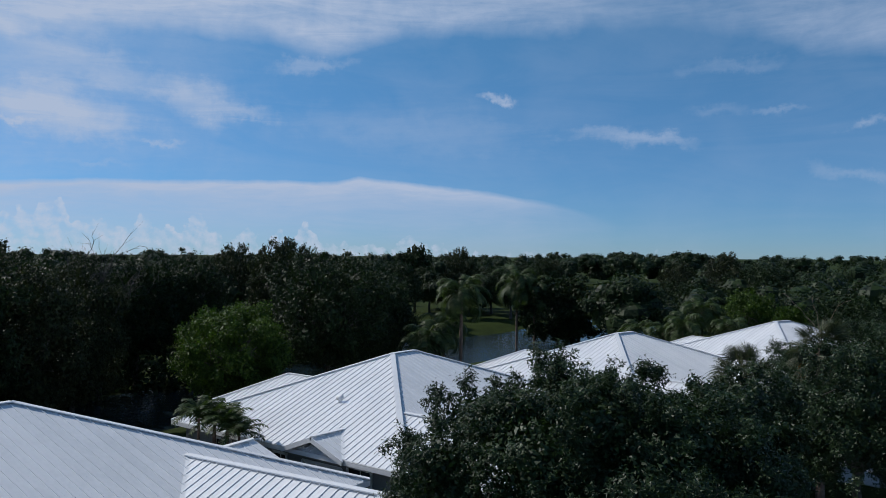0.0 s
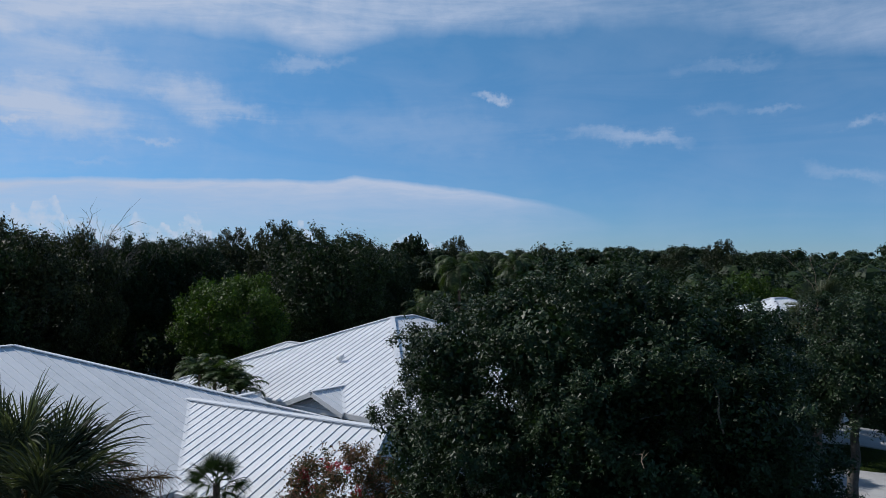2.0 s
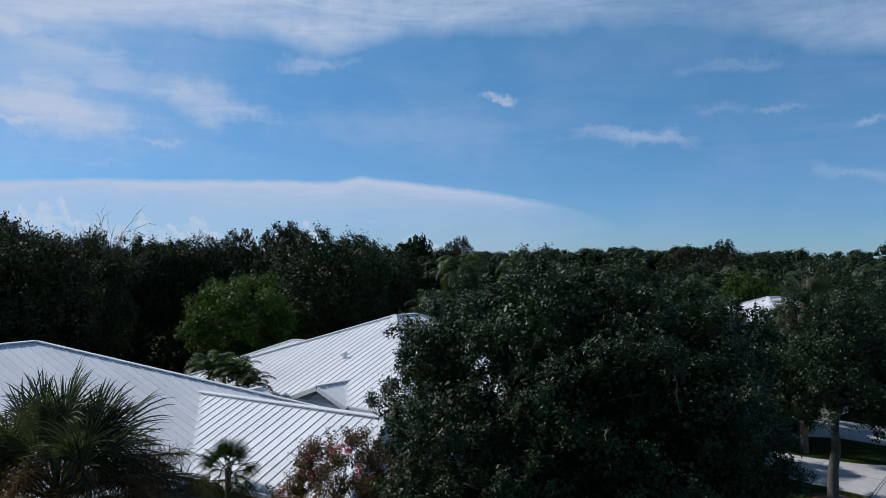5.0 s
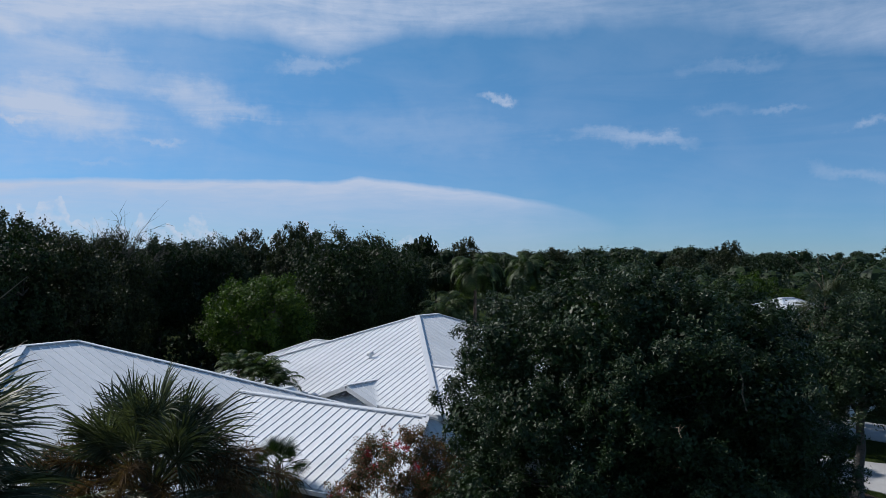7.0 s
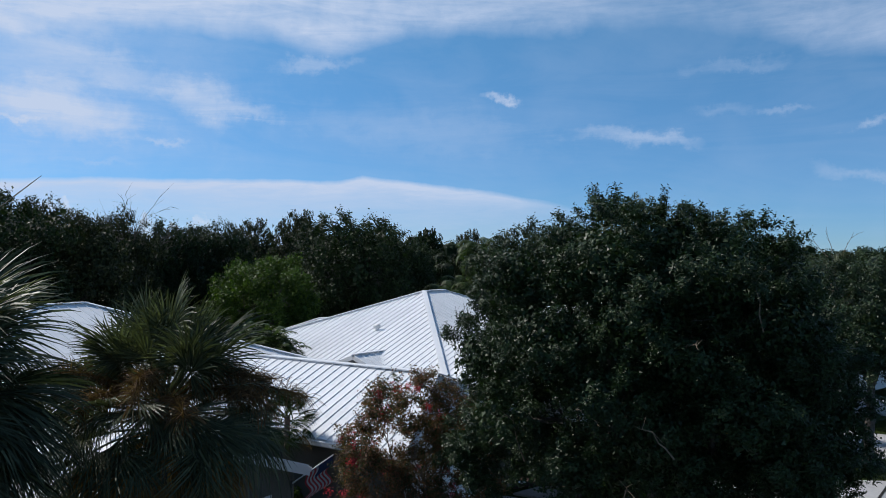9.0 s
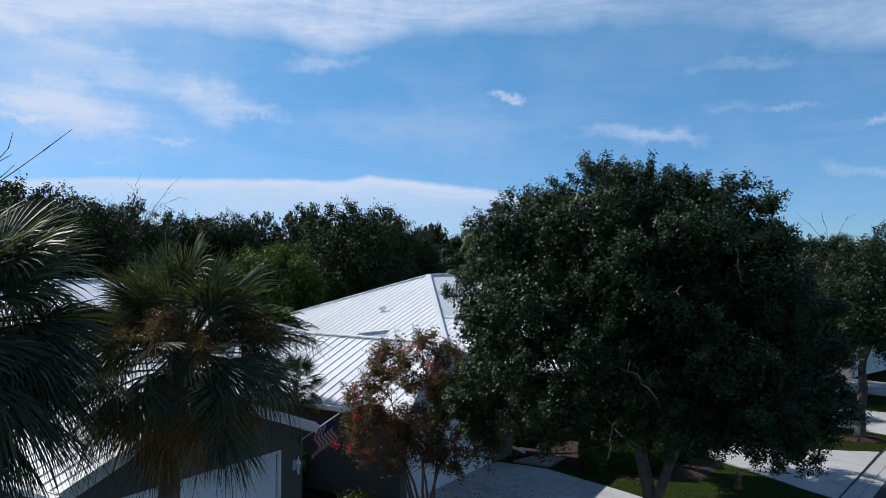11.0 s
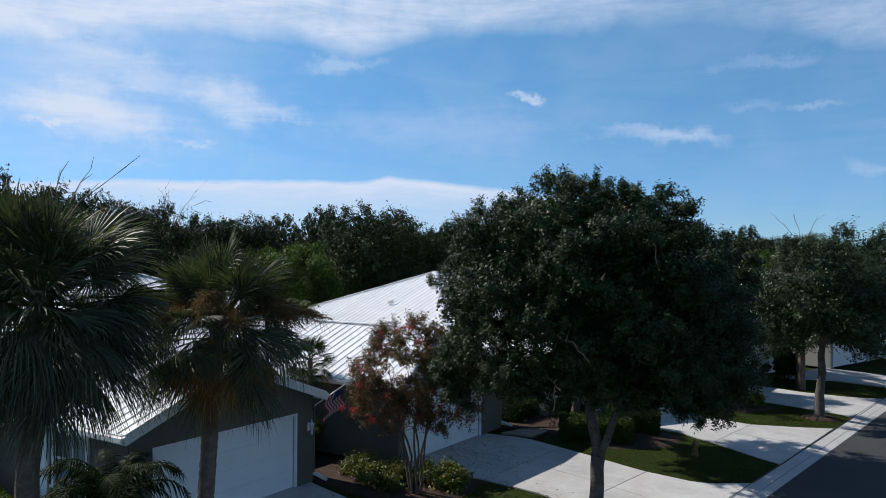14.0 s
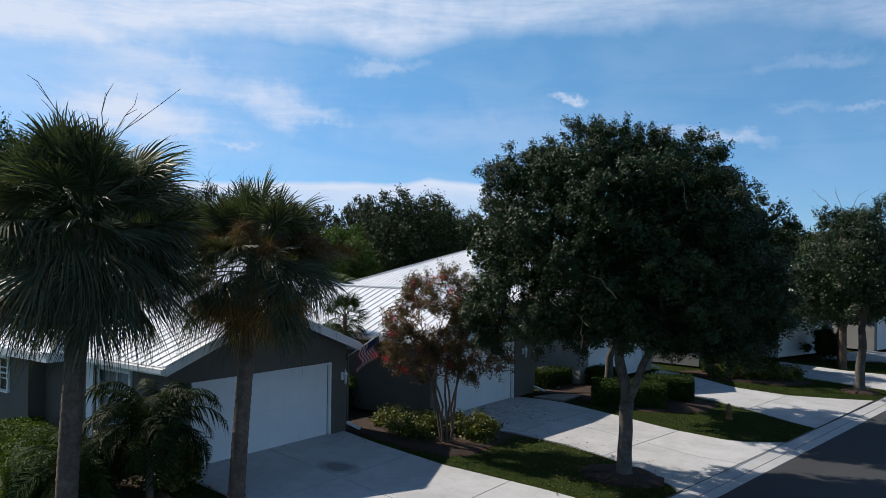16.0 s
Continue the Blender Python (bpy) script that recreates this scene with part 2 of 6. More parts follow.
ROOF = make_roof_metal()
TRIM = varied("white_trim_paint", (0.66, 0.67, 0.68), (0.80, 0.80, 0.80), 2.0, 30, 0.45, 0.05)
STUCCO = varied("taupe_stucco", (0.085, 0.078, 0.066), (0.125, 0.115, 0.097), 0.8, 60, 0.85, 0.5, depth=0.006)
SIDING = varied("grey_lap_siding", (0.17, 0.175, 0.175), (0.24, 0.245, 0.245), 0.8, 40, 0.6, 0.2)
DOOR_WHITE = varied("white_garage_door", (0.68, 0.69, 0.71), (0.78, 0.79, 0.80), 1.2, 25, 0.5, 0.05)
GLASS = make_glass()
CURTAINED = varied("glass_over_pale_curtain", (0.13, 0.16, 0.18), (0.26, 0.29, 0.31), 1.2, 12, 0.12, 0.0)
BLIND = varied("pale_window_blind", (0.42, 0.46, 0.48), (0.55, 0.58, 0.60), 3, 30, 0.7, 0.1)
DARK = varied("dark_metal", (0.02, 0.02, 0.02), (0.05, 0.045, 0.04), 8, 40, 0.5, 0.1)
def make_concrete():
    """Pale poured concrete, mottled, with an oil stain and tyre scuffs before the garages."""
    m, n, p = material("pale_concrete", 0.85, 0.0, 0.3)
    co = n.add("ShaderNodeNewGeometry").outputs["Position"]
    big, mid, small = n.noise(co, 0.5, 5, 0.65), n.noise(co, 2.6, 6, 0.7), n.noise(co, 24, 3, 0.6)
    r = n.add("ShaderNodeObjectInfo").outputs["Random"]
    f = n.math("ADD", n.math("ADD", n.math("MULTIPLY", big, 0.45), n.math("MULTIPLY", mid, 0.35)), n.math("ADD", n.math("MULTIPLY", small, 0.2), n.math("MULTIPLY", n.math("SUBTRACT", r, 0.5), 0.10)))
    col = n.ramp(f, [(0.28, (0.31, 0.312, 0.32)), (0.5, (0.44, 0.443, 0.455)), (0.72, (0.52, 0.522, 0.535))])
    dirt = n.math("MULTIPLY", n.math("SUBTRACT", n.noise(co, 0.75, 7, 0.72, 0.4), 0.44), 4.0, clamp=True)
    col = n.mix(n.math("MULTIPLY", dirt, 0.34), col, (0.24, 0.225, 0.215))
    sep = n.add("ShaderNodeSeparateXYZ", Vector=co)

    def spot(x, y, rx, ry, rag):
        u = n.math("DIVIDE", n.math("SUBTRACT", sep.outputs[0], x), rx)
        v = n.math("DIVIDE", n.math("SUBTRACT", sep.outputs[1], y), ry)
        d = n.math("SQRT", n.math("ADD", n.math("MULTIPLY", u, u), n.math("MULTIPLY", v, v)))
        return n.math("MULTIPLY", n.math("SUBTRACT", 1.0, n.math("ADD", d, n.math("MULTIPLY", n.math("SUBTRACT", mid, 0.5), rag)), clamp=True), 1.8, clamp=True)

    col = n.mix(n.math("MULTIPLY", spot(-10.6, 8.9, 0.75, 0.55, 0.9), 0.75), col, (0.12, 0.115, 0.11))
    scuff = n.math("MULTIPLY", spot(-10.9, 18.0, 2.4, 2.2, 1.5), n.math("MULTIPLY", n.math("SUBTRACT", n.noise(co, 5.0, 5, 0.7), 0.48), 5.0, clamp=True))
    col = n.mix(n.math("MULTIPLY", scuff, 0.6), col, (0.17, 0.16, 0.15))
    n.put(p, "Base Color", col)
    n.put(p, "Normal", n.add("ShaderNodeBump", Strength=0.3, Distance=0.008, Height=small))
    return m


CONCRETE = make_concrete()
PAVER = varied("pinkish_paving", (0.22, 0.17, 0.15), (0.36, 0.29, 0.26), 2.5, 30, 0.85, 0.3, world_space=True)
GUTTER = varied("kerb_concrete", (0.33, 0.332, 0.34), (0.47, 0.472, 0.48), 0.9, 25, 0.85, 0.35, world_space=True)
ASPHALT = varied("asphalt", (0.019, 0.021, 0.025), (0.038, 0.041, 0.047), 0.6, 70, 0.9, 0.6, world_space=True)
GRASS = varied("lawn_grass", (0.012, 0.022, 0.004), (0.036, 0.052, 0.009), 0.35, 28, 0.9, 0.9, spec=0.08, depth=0.05, world_space=True)
MULCH = varied("brown_mulch", (0.014, 0.007, 0.005), (0.055, 0.022, 0.012), 2.0, 45, 0.9, 1.0, depth=0.04, world_space=True)
BARK = varied("oak_bark", (0.024, 0.020, 0.017), (0.125, 0.112, 0.10), 5.0, 20, 0.9, 0.9, depth=0.02)
PALM_BARK = varied("palm_bark", (0.048, 0.030, 0.023), (0.19, 0.132, 0.102), 5.0, 16, 0.9, 0.9, depth=0.03)
MYRTLE_BARK = varied("myrtle_bark", (0.045, 0.030, 0.022), (0.12, 0.085, 0.062), 4.0, 20, 0.8, 0.4)
TWIG = varied("dry_twig", (0.10, 0.07, 0.05), (0.22, 0.17, 0.12), 4.0, 40, 0.85, 0.4)
OAK_LEAF = leafy("oak_leaves", (0.008, 0.020, 0.006), (0.017, 0.036, 0.011), (0.038, 0.066, 0.024), 0.5, 0.16, 0.30)
WOOD_LEAF = leafy("woodland_leaves", (0.006, 0.013, 0.004), (0.014, 0.029, 0.009), (0.033, 0.056, 0.018), 0.55, 0.18, 0.2, scale=0.12)
OLIVE_LEAF = leafy("olive_leaves", (0.010, 0.015, 0.006), (0.022, 0.031, 0.012), (0.048, 0.057, 0.022), 0.55, 0.18, 0.18, scale=0.2)
BRIGHT_LEAF = leafy("bright_green_leaves", (0.016, 0.038, 0.006), (0.038, 0.076, 0.010), (0.082, 0.132, 0.018), 0.6, 0.32, 0.25, scale=0.3)
PALM_LEAF = leafy("fan_palm_leaves", (0.030, 0.038, 0.022), (0.062, 0.072, 0.042), (0.130, 0.142, 0.084), 0.46, 0.22, 0.2)
FEATHER_LEAF = leafy("feather_palm_leaves", (0.010, 0.022, 0.006), (0.024, 0.044, 0.012), (0.050, 0.076, 0.020), 0.65, 0.2, 0.06)
DATE_LEAF = leafy("date_palm_leaves", (0.007, 0.013, 0.005), (0.016, 0.027, 0.010), (0.034, 0.048, 0.018), 0.6, 0.2, 0.06)
DEAD_LEAF = leafy("dry_palm_leaves", (0.11, 0.055, 0.018), (0.22, 0.11, 0.035), (0.36, 0.20, 0.07), 0.7, 0.35, 0.2)
SPRAY = leafy("dry_flower_strands", (0.055, 0.032, 0.018), (0.11, 0.062, 0.032), (0.17, 0.105, 0.058), 0.8, 0.3, 0.1)
QUEEN_LEAF = leafy("queen_palm_leaves", (0.018, 0.034, 0.010), (0.040, 0.066, 0.020), (0.082, 0.115, 0.040), 0.55, 0.3, 0.3)
HEDGE_LEAF = leafy("hedge_leaves", (0.008, 0.018, 0.004), (0.022, 0.042, 0.008), (0.055, 0.088, 0.016), 0.7, 0.2, 0.1, scale=1.5)
SUNNY_LEAF = leafy("sunny_hedge_leaves", (0.018, 0.036, 0.006), (0.048, 0.080, 0.012), (0.105, 0.145, 0.024), 0.7, 0.25, 0.1, scale=1.5)
CROTON_LEAF = leafy("yellow_croton_leaves", (0.022, 0.040, 0.008), (0.055, 0.072, 0.013), (0.20, 0.18, 0.034), 0.5, 0.25, 0.3, scale=1.5)
MYRTLE_LEAF = leafy("reddish_myrtle_leaves", (0.030, 0.048, 0.018), (0.105, 0.070, 0.042), (0.27, 0.10, 0.075), 0.55, 0.5, 0.25, scale=1.0)
RED_LEAF = leafy("rust_red_leaves", (0.05, 0.02, 0.012), (0.16, 0.05, 0.02), (0.30, 0.11, 0.04), 0.5, 0.25, 0.2)
RED_BLOOM = leafy("red_blossom", (0.33, 0.025, 0.04), (0.45, 0.04, 0.07), (0.56, 0.08, 0.11), 0.6, 0.35, 0.1)


# ---- building blocks ----
def mesh_of(name, verts, faces, mat):
    me = bpy.data.meshes.new(name)
    me.from_pydata([tuple(v) for v in verts], [], faces)
    me.update()
    for m in (mat if isinstance(mat, (list, tuple)) else [mat]):
        me.materials.append(m)
    return me


def quads_of(name, verts, mat):
    """A mesh of separate faces from an array (faces, corners, 3)."""
    k = np.shape(verts)[1]
    v = np.asarray(verts, np.float32).reshape(-1, 3)
    count = len(v) // k
    me = bpy.data.meshes.new(name)
    me.vertices.add(len(v))
    me.vertices.foreach_set("co", v.ravel())
    me.loops.add(len(v))
    me.loops.foreach_set("vertex_index", np.arange(len(v), dtype=np.int32))
    me.polygons.add(count)
    me.polygons.foreach_set("loop_start", np.arange(0, len(v), k, dtype=np.int32))
    me.polygons.foreach_set("loop_total", np.full(count, k, np.int32))
    me.update(calc_edges=True)
    me.materials.append(mat)
    return me


def thing(name, m, label, category, group="", kind=""):
    ob = new(name)
    ob.matrix_world = m
    ob.empty_display_size = 0.3
    return tagged(ob, label, category, group, kind)


def part(name, me, parent, label="", m=None):
    ob = new(name, me or bpy.data.meshes.new(name))
    ob.parent = parent
    if m is not None:
        ob.matrix_basis = m
    if label:
        tagged(ob, label)
    return ob


class Soup:
    """Collects vertices and faces of one mesh."""

    def __init__(self):
        self.v, self.f = [], []

    def poly(self, pts):
        n = len(self.v)
        self.v += [tuple(p) for p in pts]
        self.f.append(tuple(range(n, n + len(pts))))

    def box(self, x0, x1, y0, y1, z0, z1):
        n = len(self.v)
        self.v += [(x, y, z) for z in (z0, z1) for x, y in ((x0, y0), (x1, y0), (x1, y1), (x0, y1))]
        self.f += [tuple(n + i for i in q) for q in ((3, 2, 1, 0), (4, 5, 6, 7), (0, 1, 5, 4), (1, 2, 6, 5), (2, 3, 7, 6), (3, 0, 4, 7))]

    def bar(self, p, q, w, h, up=(0, 0, 1), lift=0.0):
        """A box along p to q: w wide, h high, standing on the line (lifted by lift along up)."""
        p, q, up = Vector(p), Vector(q), Vector(up)
        along = (q - p).normalized()
        side = along.cross(up).normalized()
        top = side.cross(along).normalized()
        n = len(self.v)
        for e in (p, q):
            for a, b in ((-1, 0), (1, 0), (1, 1), (-1, 1)):
                self.v.append(tuple(e + side * (a * w / 2) + top * (b * h + lift)))
        self.f += [tuple(n + i for i in f) for f in ((0, 1, 2, 3), (7, 6, 5, 4), (0, 4, 5, 1), (1, 5, 6, 2), (2, 6, 7, 3), (3, 7, 4, 0))]

    def tube(self, pts, radii, sides=8, cap=True):
        """A round tapered tube through points."""
        pts = [Vector(p) for p in pts]
        start = len(self.v)
        ref = Vector((1, 0.13, 0.21)).normalized()
        for i, p in enumerate(pts):
            d = (pts[min(i + 1, len(pts) - 1)] - pts[max(i - 1, 0)]).normalized()
            a = d.cross(ref).normalized()
            b = d.cross(a)
            for k in range(sides):
                t = 2 * math.pi * k / sides
                self.v.append(tuple(p + (a * math.cos(t) + b * math.sin(t)) * radii[i]))
        for i in range(len(pts) - 1):
            for k in range(sides):
                j = (k + 1) % sides
                s = start + i * sides
                self.f.append((s + k, s + j, s + sides + j, s + sides + k))
        if cap:
            self.f.append(tuple(start + k for k in range(sides))[::-1])
            self.f.append(tuple(start + (len(pts) - 1) * sides + k for k in range(sides)))

    def mesh(self, name, mat, smooth=False):
        me = mesh_of(name, self.v, self.f, mat)
        if smooth:
            me.polygons.foreach_set("use_smooth", [True] * len(me.polygons))
        return me


def clip(poly, axis, value, keep_above):
    """A convex polygon cut at a line."""
    out = []
    for i, p in enumerate(poly):
        q = poly[(i + 1) % len(poly)]
        a, b = p[axis] - value, q[axis] - value
        if not keep_above:
            a, b = -a, -b
        if a >= 0:
            out.append(p)
        if (a > 0 > b) or (a < 0 < b):
            t = a / (a - b)
            out.append(tuple(p[k] + t * (q[k] - p[k]) for k in range(len(p))))
    return out


# ---- ground ----
def kerb_x(y):
    """Where the drives meet the gutter."""
    far = max(0.0, y - 36)
    return -2.94 + 0.120 * (y - 13.8) + 0.0055 * min(far, 60) ** 2 + 0.66 * max(0, far - 60)


SHORE = [(-58, -40, 5), (-53, 0, 5), (-49.5, 30, 5.5), (-49.5, 48, 5.5), (-50, 72, 6.5), (-48, 92, 8.5), (-43, 108, 9), (-43, 128, 8), (-48, 148, 6), (-55, 170, 6), (-64, 195, 7), (-95, 240, 10)]


def lake(x, y):
    """Signed distance to the water's edge, in metres; below 0 is water."""
    best = 1e9
    for (ax, ay, ar), (bx, by, br) in zip(SHORE, SHORE[1:]):
        dx, dy = bx - ax, by - ay
        t = min(1, max(0, ((x - ax) * dx + (y - ay) * dy) / (dx * dx + dy * dy)))
        best = min(best, math.hypot(x - ax - t * dx, y - ay - t * dy) - (ar + t * (br - ar)))
    return best + 1.2 * math.sin(x * 0.21 + y * 0.13)


def ground_z(x, y):
    k = x - kerb_x(y)
    if k > -0.05:
        z = -0.60 if k < 8.6 else -0.35
    else:
        z = -0.33 + 0.23 * min(1, max(0, (-k - 0.2) / 8.0))
    if x < -36:
        d = lake(x, y)
        z = z if d > 7 else max(-2.0, z - (7 - d) * 0.17)
    elif y > 75:
        d = lake(x, y)
        z = z if d > 7 else max(-2.0, z - (7 - d) * 0.17)
    return z


def build_ground():
    xs = [-4000, -1500, -600, -300, -180, -120] + list(np.arange(-96, -34, 1.5)) + list(np.arange(-34, 24, 1.0)) + [26, 32, 45, 70, 120, 250, 600, 1500, 4000]
    ys = [-2000, -600, -200, -90, -50, -30] + list(np.arange(-20, 60, 1.0)) + list(np.arange(60, 225, 1.5)) + [235, 260, 320, 450, 700, 1500, 4000]
    v = [(x, y, ground_z(x, y)) for y in ys for x in xs]
    w = len(xs)
    f = [(j * w + i, j * w + i + 1, (j + 1) * w + i + 1, (j + 1) * w + i) for j in range(len(ys) - 1) for i in range(w - 1)]
    g = new("ground", mesh_of("ground", v, f, GRASS))
    g.data.polygons.foreach_set("use_smooth", [True] * len(f))
    tagged(g, "green mown lawn and soil running to the horizon", "ground", kind="structure")
    # water
    m, n, s = material("lake_water", 0.06, 0.0, 0.5)
    s.inputs["Base Color"].default_value = (0.012, 0.022, 0.028, 1)
    co = n.add("ShaderNodeNewGeometry").outputs["Position"]
    bp = n.add("ShaderNodeBump", Strength=0.9, Distance=0.12, Height=n.noise(co, 1.3, 4, 0.6))
    n.put(s, "Normal", bp)
    water = new("water", mesh_of("water", [(-130, -60, -0.95), (-20, -60, -0.95), (-20, 260, -0.95), (-130, 260, -0.95)], [(0, 1, 2, 3)], m))
    tagged(water, "dark still lake water reflecting blue sky", "water", kind="structure")
    # road and gutter, strips along the kerb line
    yy = list(np.arange(-40, 130, 2.0))

    def strip(name, o0, o1, z0, z1, mat, label, cat, drop=0.14):
        s = Soup()
        prof = [(o0, z0), (o1, z1)]
        for a, b in zip(yy, yy[1:]):
            p = [(kerb_x(a) + o0, a, z0), (kerb_x(a) + o1, a, z1), (kerb_x(b) + o1, b, z1), (kerb_x(b) + o0, b, z0)]
            s.poly(p)
            for e, zz in ((0, z0), (1, z1)):
                q = [p[e], p[3 - e]]
                s.poly([q[0], q[1], (q[1][0], q[1][1], zz - drop), (q[0][0], q[0][1], zz - drop)])
        ob = new(name, s.mesh(name, mat))
        return tagged(ob, label, cat, kind="structure")

    strip("gutter_kerb", 0.0, 0.72, -0.335, -0.40, GUTTER, "pale concrete valley gutter along the street", "kerb")
    strip("kerb_joint", -0.04, -0.012, -0.312, -0.312, DARK, "dark joint line where drives meet the gutter", "joint", 0.05)
    strip("kerb_joint", 0.40, 0.412, -0.367, -0.368, DARK, "dark crack line along the gutter", "joint", 0.02)
    strip("road", 0.73, 7.6, -0.405, -0.40, ASPHALT, "dark grey asphalt residential street", "road")
    strip("gutter_kerb", 7.61, 8.3, -0.40, -0.335, GUTTER, "pale concrete valley gutter across the street", "kerb")


build_ground()


DRIVES = []
BEDS = []


def slab(name, left, right, z_house, z_street, mat, label, thick=0.12, joints=3.0):
    """A drive between two edges of points (x, y), split into poured panels with open joints."""
    n = 24

    def along(pts, t):
        d = [0]
        for a, b in zip(pts, pts[1:]):
            d.append(d[-1] + math.dist(a, b))
        s = t * d[-1]
        for i in range(len(pts) - 1):
            if s <= d[i + 1] + 1e-9:
                u = (s - d[i]) / max(1e-9, d[i + 1] - d[i])
                return tuple(pts[i][k] + u * (pts[i + 1][k] - pts[i][k]) for k in (0, 1))
        return pts[-1]

    DRIVES.append(list(left) + list(right)[::-1])
    top = tagged(new(name), label, "driveway", kind="structure")
    rows = max(2, round(math.dist(left[0], left[-1]) / joints))
    gap = 0.012 / math.dist(left[0], left[-1]) * 1.2
    for r in range(rows):
        for c in range(2):
            s = Soup()
            t0, t1 = r / rows + gap, (r + 1) / rows - gap
            m = 5
            grid = []
            for i in range(m + 1):
                t = t0 + (t1 - t0) * i / m
                a, b = Vector(along(left, t)), Vector(along(right, t))
                w = (b - a).length
                u0, u1 = (0.0, 0.5 - 0.012 / w) if c == 0 else (0.5 + 0.012 / w, 1.0)
                z = z_house + (z_street - z_house) * t
                grid.append([(*(a + (b - a) * u0), z), (*(a + (b - a) * u1), z)])
            for g, h in zip(grid, grid[1:]):
                s.poly([g[0], g[1], h[1], h[0]])
                for e in (0, 1):
                    s.poly([g[e], h[e], (h[e][0], h[e][1], h[e][2] - thick), (g[e][0], g[e][1], g[e][2] - thick)])
            for g in (grid[0], grid[-1]):
                s.poly([g[0], g[1], (*g[1][:2], g[1][2] - thick), (*g[0][:2], g[0][2] - thick)])
            part("concrete_panel", s.mesh("concrete_panel", mat), top)
    return top


slab("driveway_1", [(-13.35, 5.8), (-10.8, 5.6), (-7.5, 4.9), (-5.6, 3.9), (-4.36, 1.8)], [(-13.35, 11.8), (-11.6, 11.4), (-8.7, 10.98), (-5.7, 11.03), (-3.26, 10.9)], 0.0, -0.32, CONCRETE, "pale concrete driveway with a dark oil stain")
slab("driveway_2", [(-12.3, 14.5), (-9.45, 15.34), (-7.07, 15.2), (-5.4, 14.75), (-2.96, 13.3)], [(-12.3, 20.3), (-10.4, 20.75), (-7.54, 20.06), (-5.48, 19.45), (-3.43, 19.3), (-2.12, 20.5)], 0.0, -0.32, CONCRETE, "pale concrete driveway with tyre marks")
slab("driveway_3", [(-10.4, 25.4), (-8.2, 25.8), (-6.0, 25.55), (-4.34, 24.77), (-2.72, 23.77), (-1.82, 23.4)], [(-10.3, 31.2), (-8.2, 30.4), (-6.2, 29.15), (-4.0, 29.0), (-2.27, 29.85), (-1.0, 30.7)], 0.0, -0.32, CONCRETE, "pale sunlit concrete driveway")
slab("driveway_4", [(-8.8, 33.8), (-6.5, 34.5), (-4.0, 34.6), (-2.0, 34.2), (-0.45, 33.9)], [(-8.5, 39.4), (-6.0, 39.0), (-3.4, 38.6), (-1.0, 39.0), (0.25, 39.8)], 0.0, -0.32, CONCRETE, "pale concrete driveway beside a street oak")
slab("driveway_5", [(-5.2, 42.6), (-2.5, 43.9), (0.7, 43.6)], [(-3.6, 47.9), (-0.8, 48.0), (2.0, 48.0)], 0.0, -0.32, CONCRETE, "pale concrete driveway farther up the street")


# ---- houses ----
PITCH_W = 0.355


def panels(parent, corner, e_dir, d_dir, poly, mat, width=PITCH_W, trim_top=0.10):
    """Standing-seam pans on a roof plane. poly: points (s, d) along the eave and down the slope from corner."""
    corner, e_dir, d_dir = Vector(corner), Vector(e_dir).normalized(), Vector(d_dir).normalized()
    nrm = e_dir.cross(d_dir)
    if nrm.z < 0:
        nrm = -nrm

    def at(s, d, h):
        return corner + e_dir * s + d_dir * d + nrm * h

    lo, hi = min(p[0] for p in poly), max(p[0] for p in poly)
    count = max(1, round((hi - lo) / width))
    w = (hi - lo) / count
    for i in range(count):
        s0, s1 = lo + i * w, lo + (i + 1) * w
        cut = clip(clip(poly, 0, s0, True), 0, s1, False)
        if len(cut) < 3:
            continue
        s = Soup()
        s.poly([at(a, b, 0.012) for a, b in cut])
        # shallow stiffening bead down the middle, and the raised seam at the edge
        for sv, rw, rh in ((s0, 0.026, 0.030), (s0 + w * 0.5, 0.04, 0.004)):
            line = clip(clip(poly, 0, sv - 1e-4 if sv > lo else sv, True), 0, sv + 1e-3, False)
            if len(line) < 2:
                continue
            d0, d1 = min(p[1] for p in line), max(p[1] for p in line)
            if d1 - d0 > 0.35:
                s.bar(at(sv, d0 + trim_top, 0.010), at(sv, d1 - 0.02, 0.010), rw, rh, nrm)
        part("roof_panel", s.mesh("roof_panel", mat), parent)


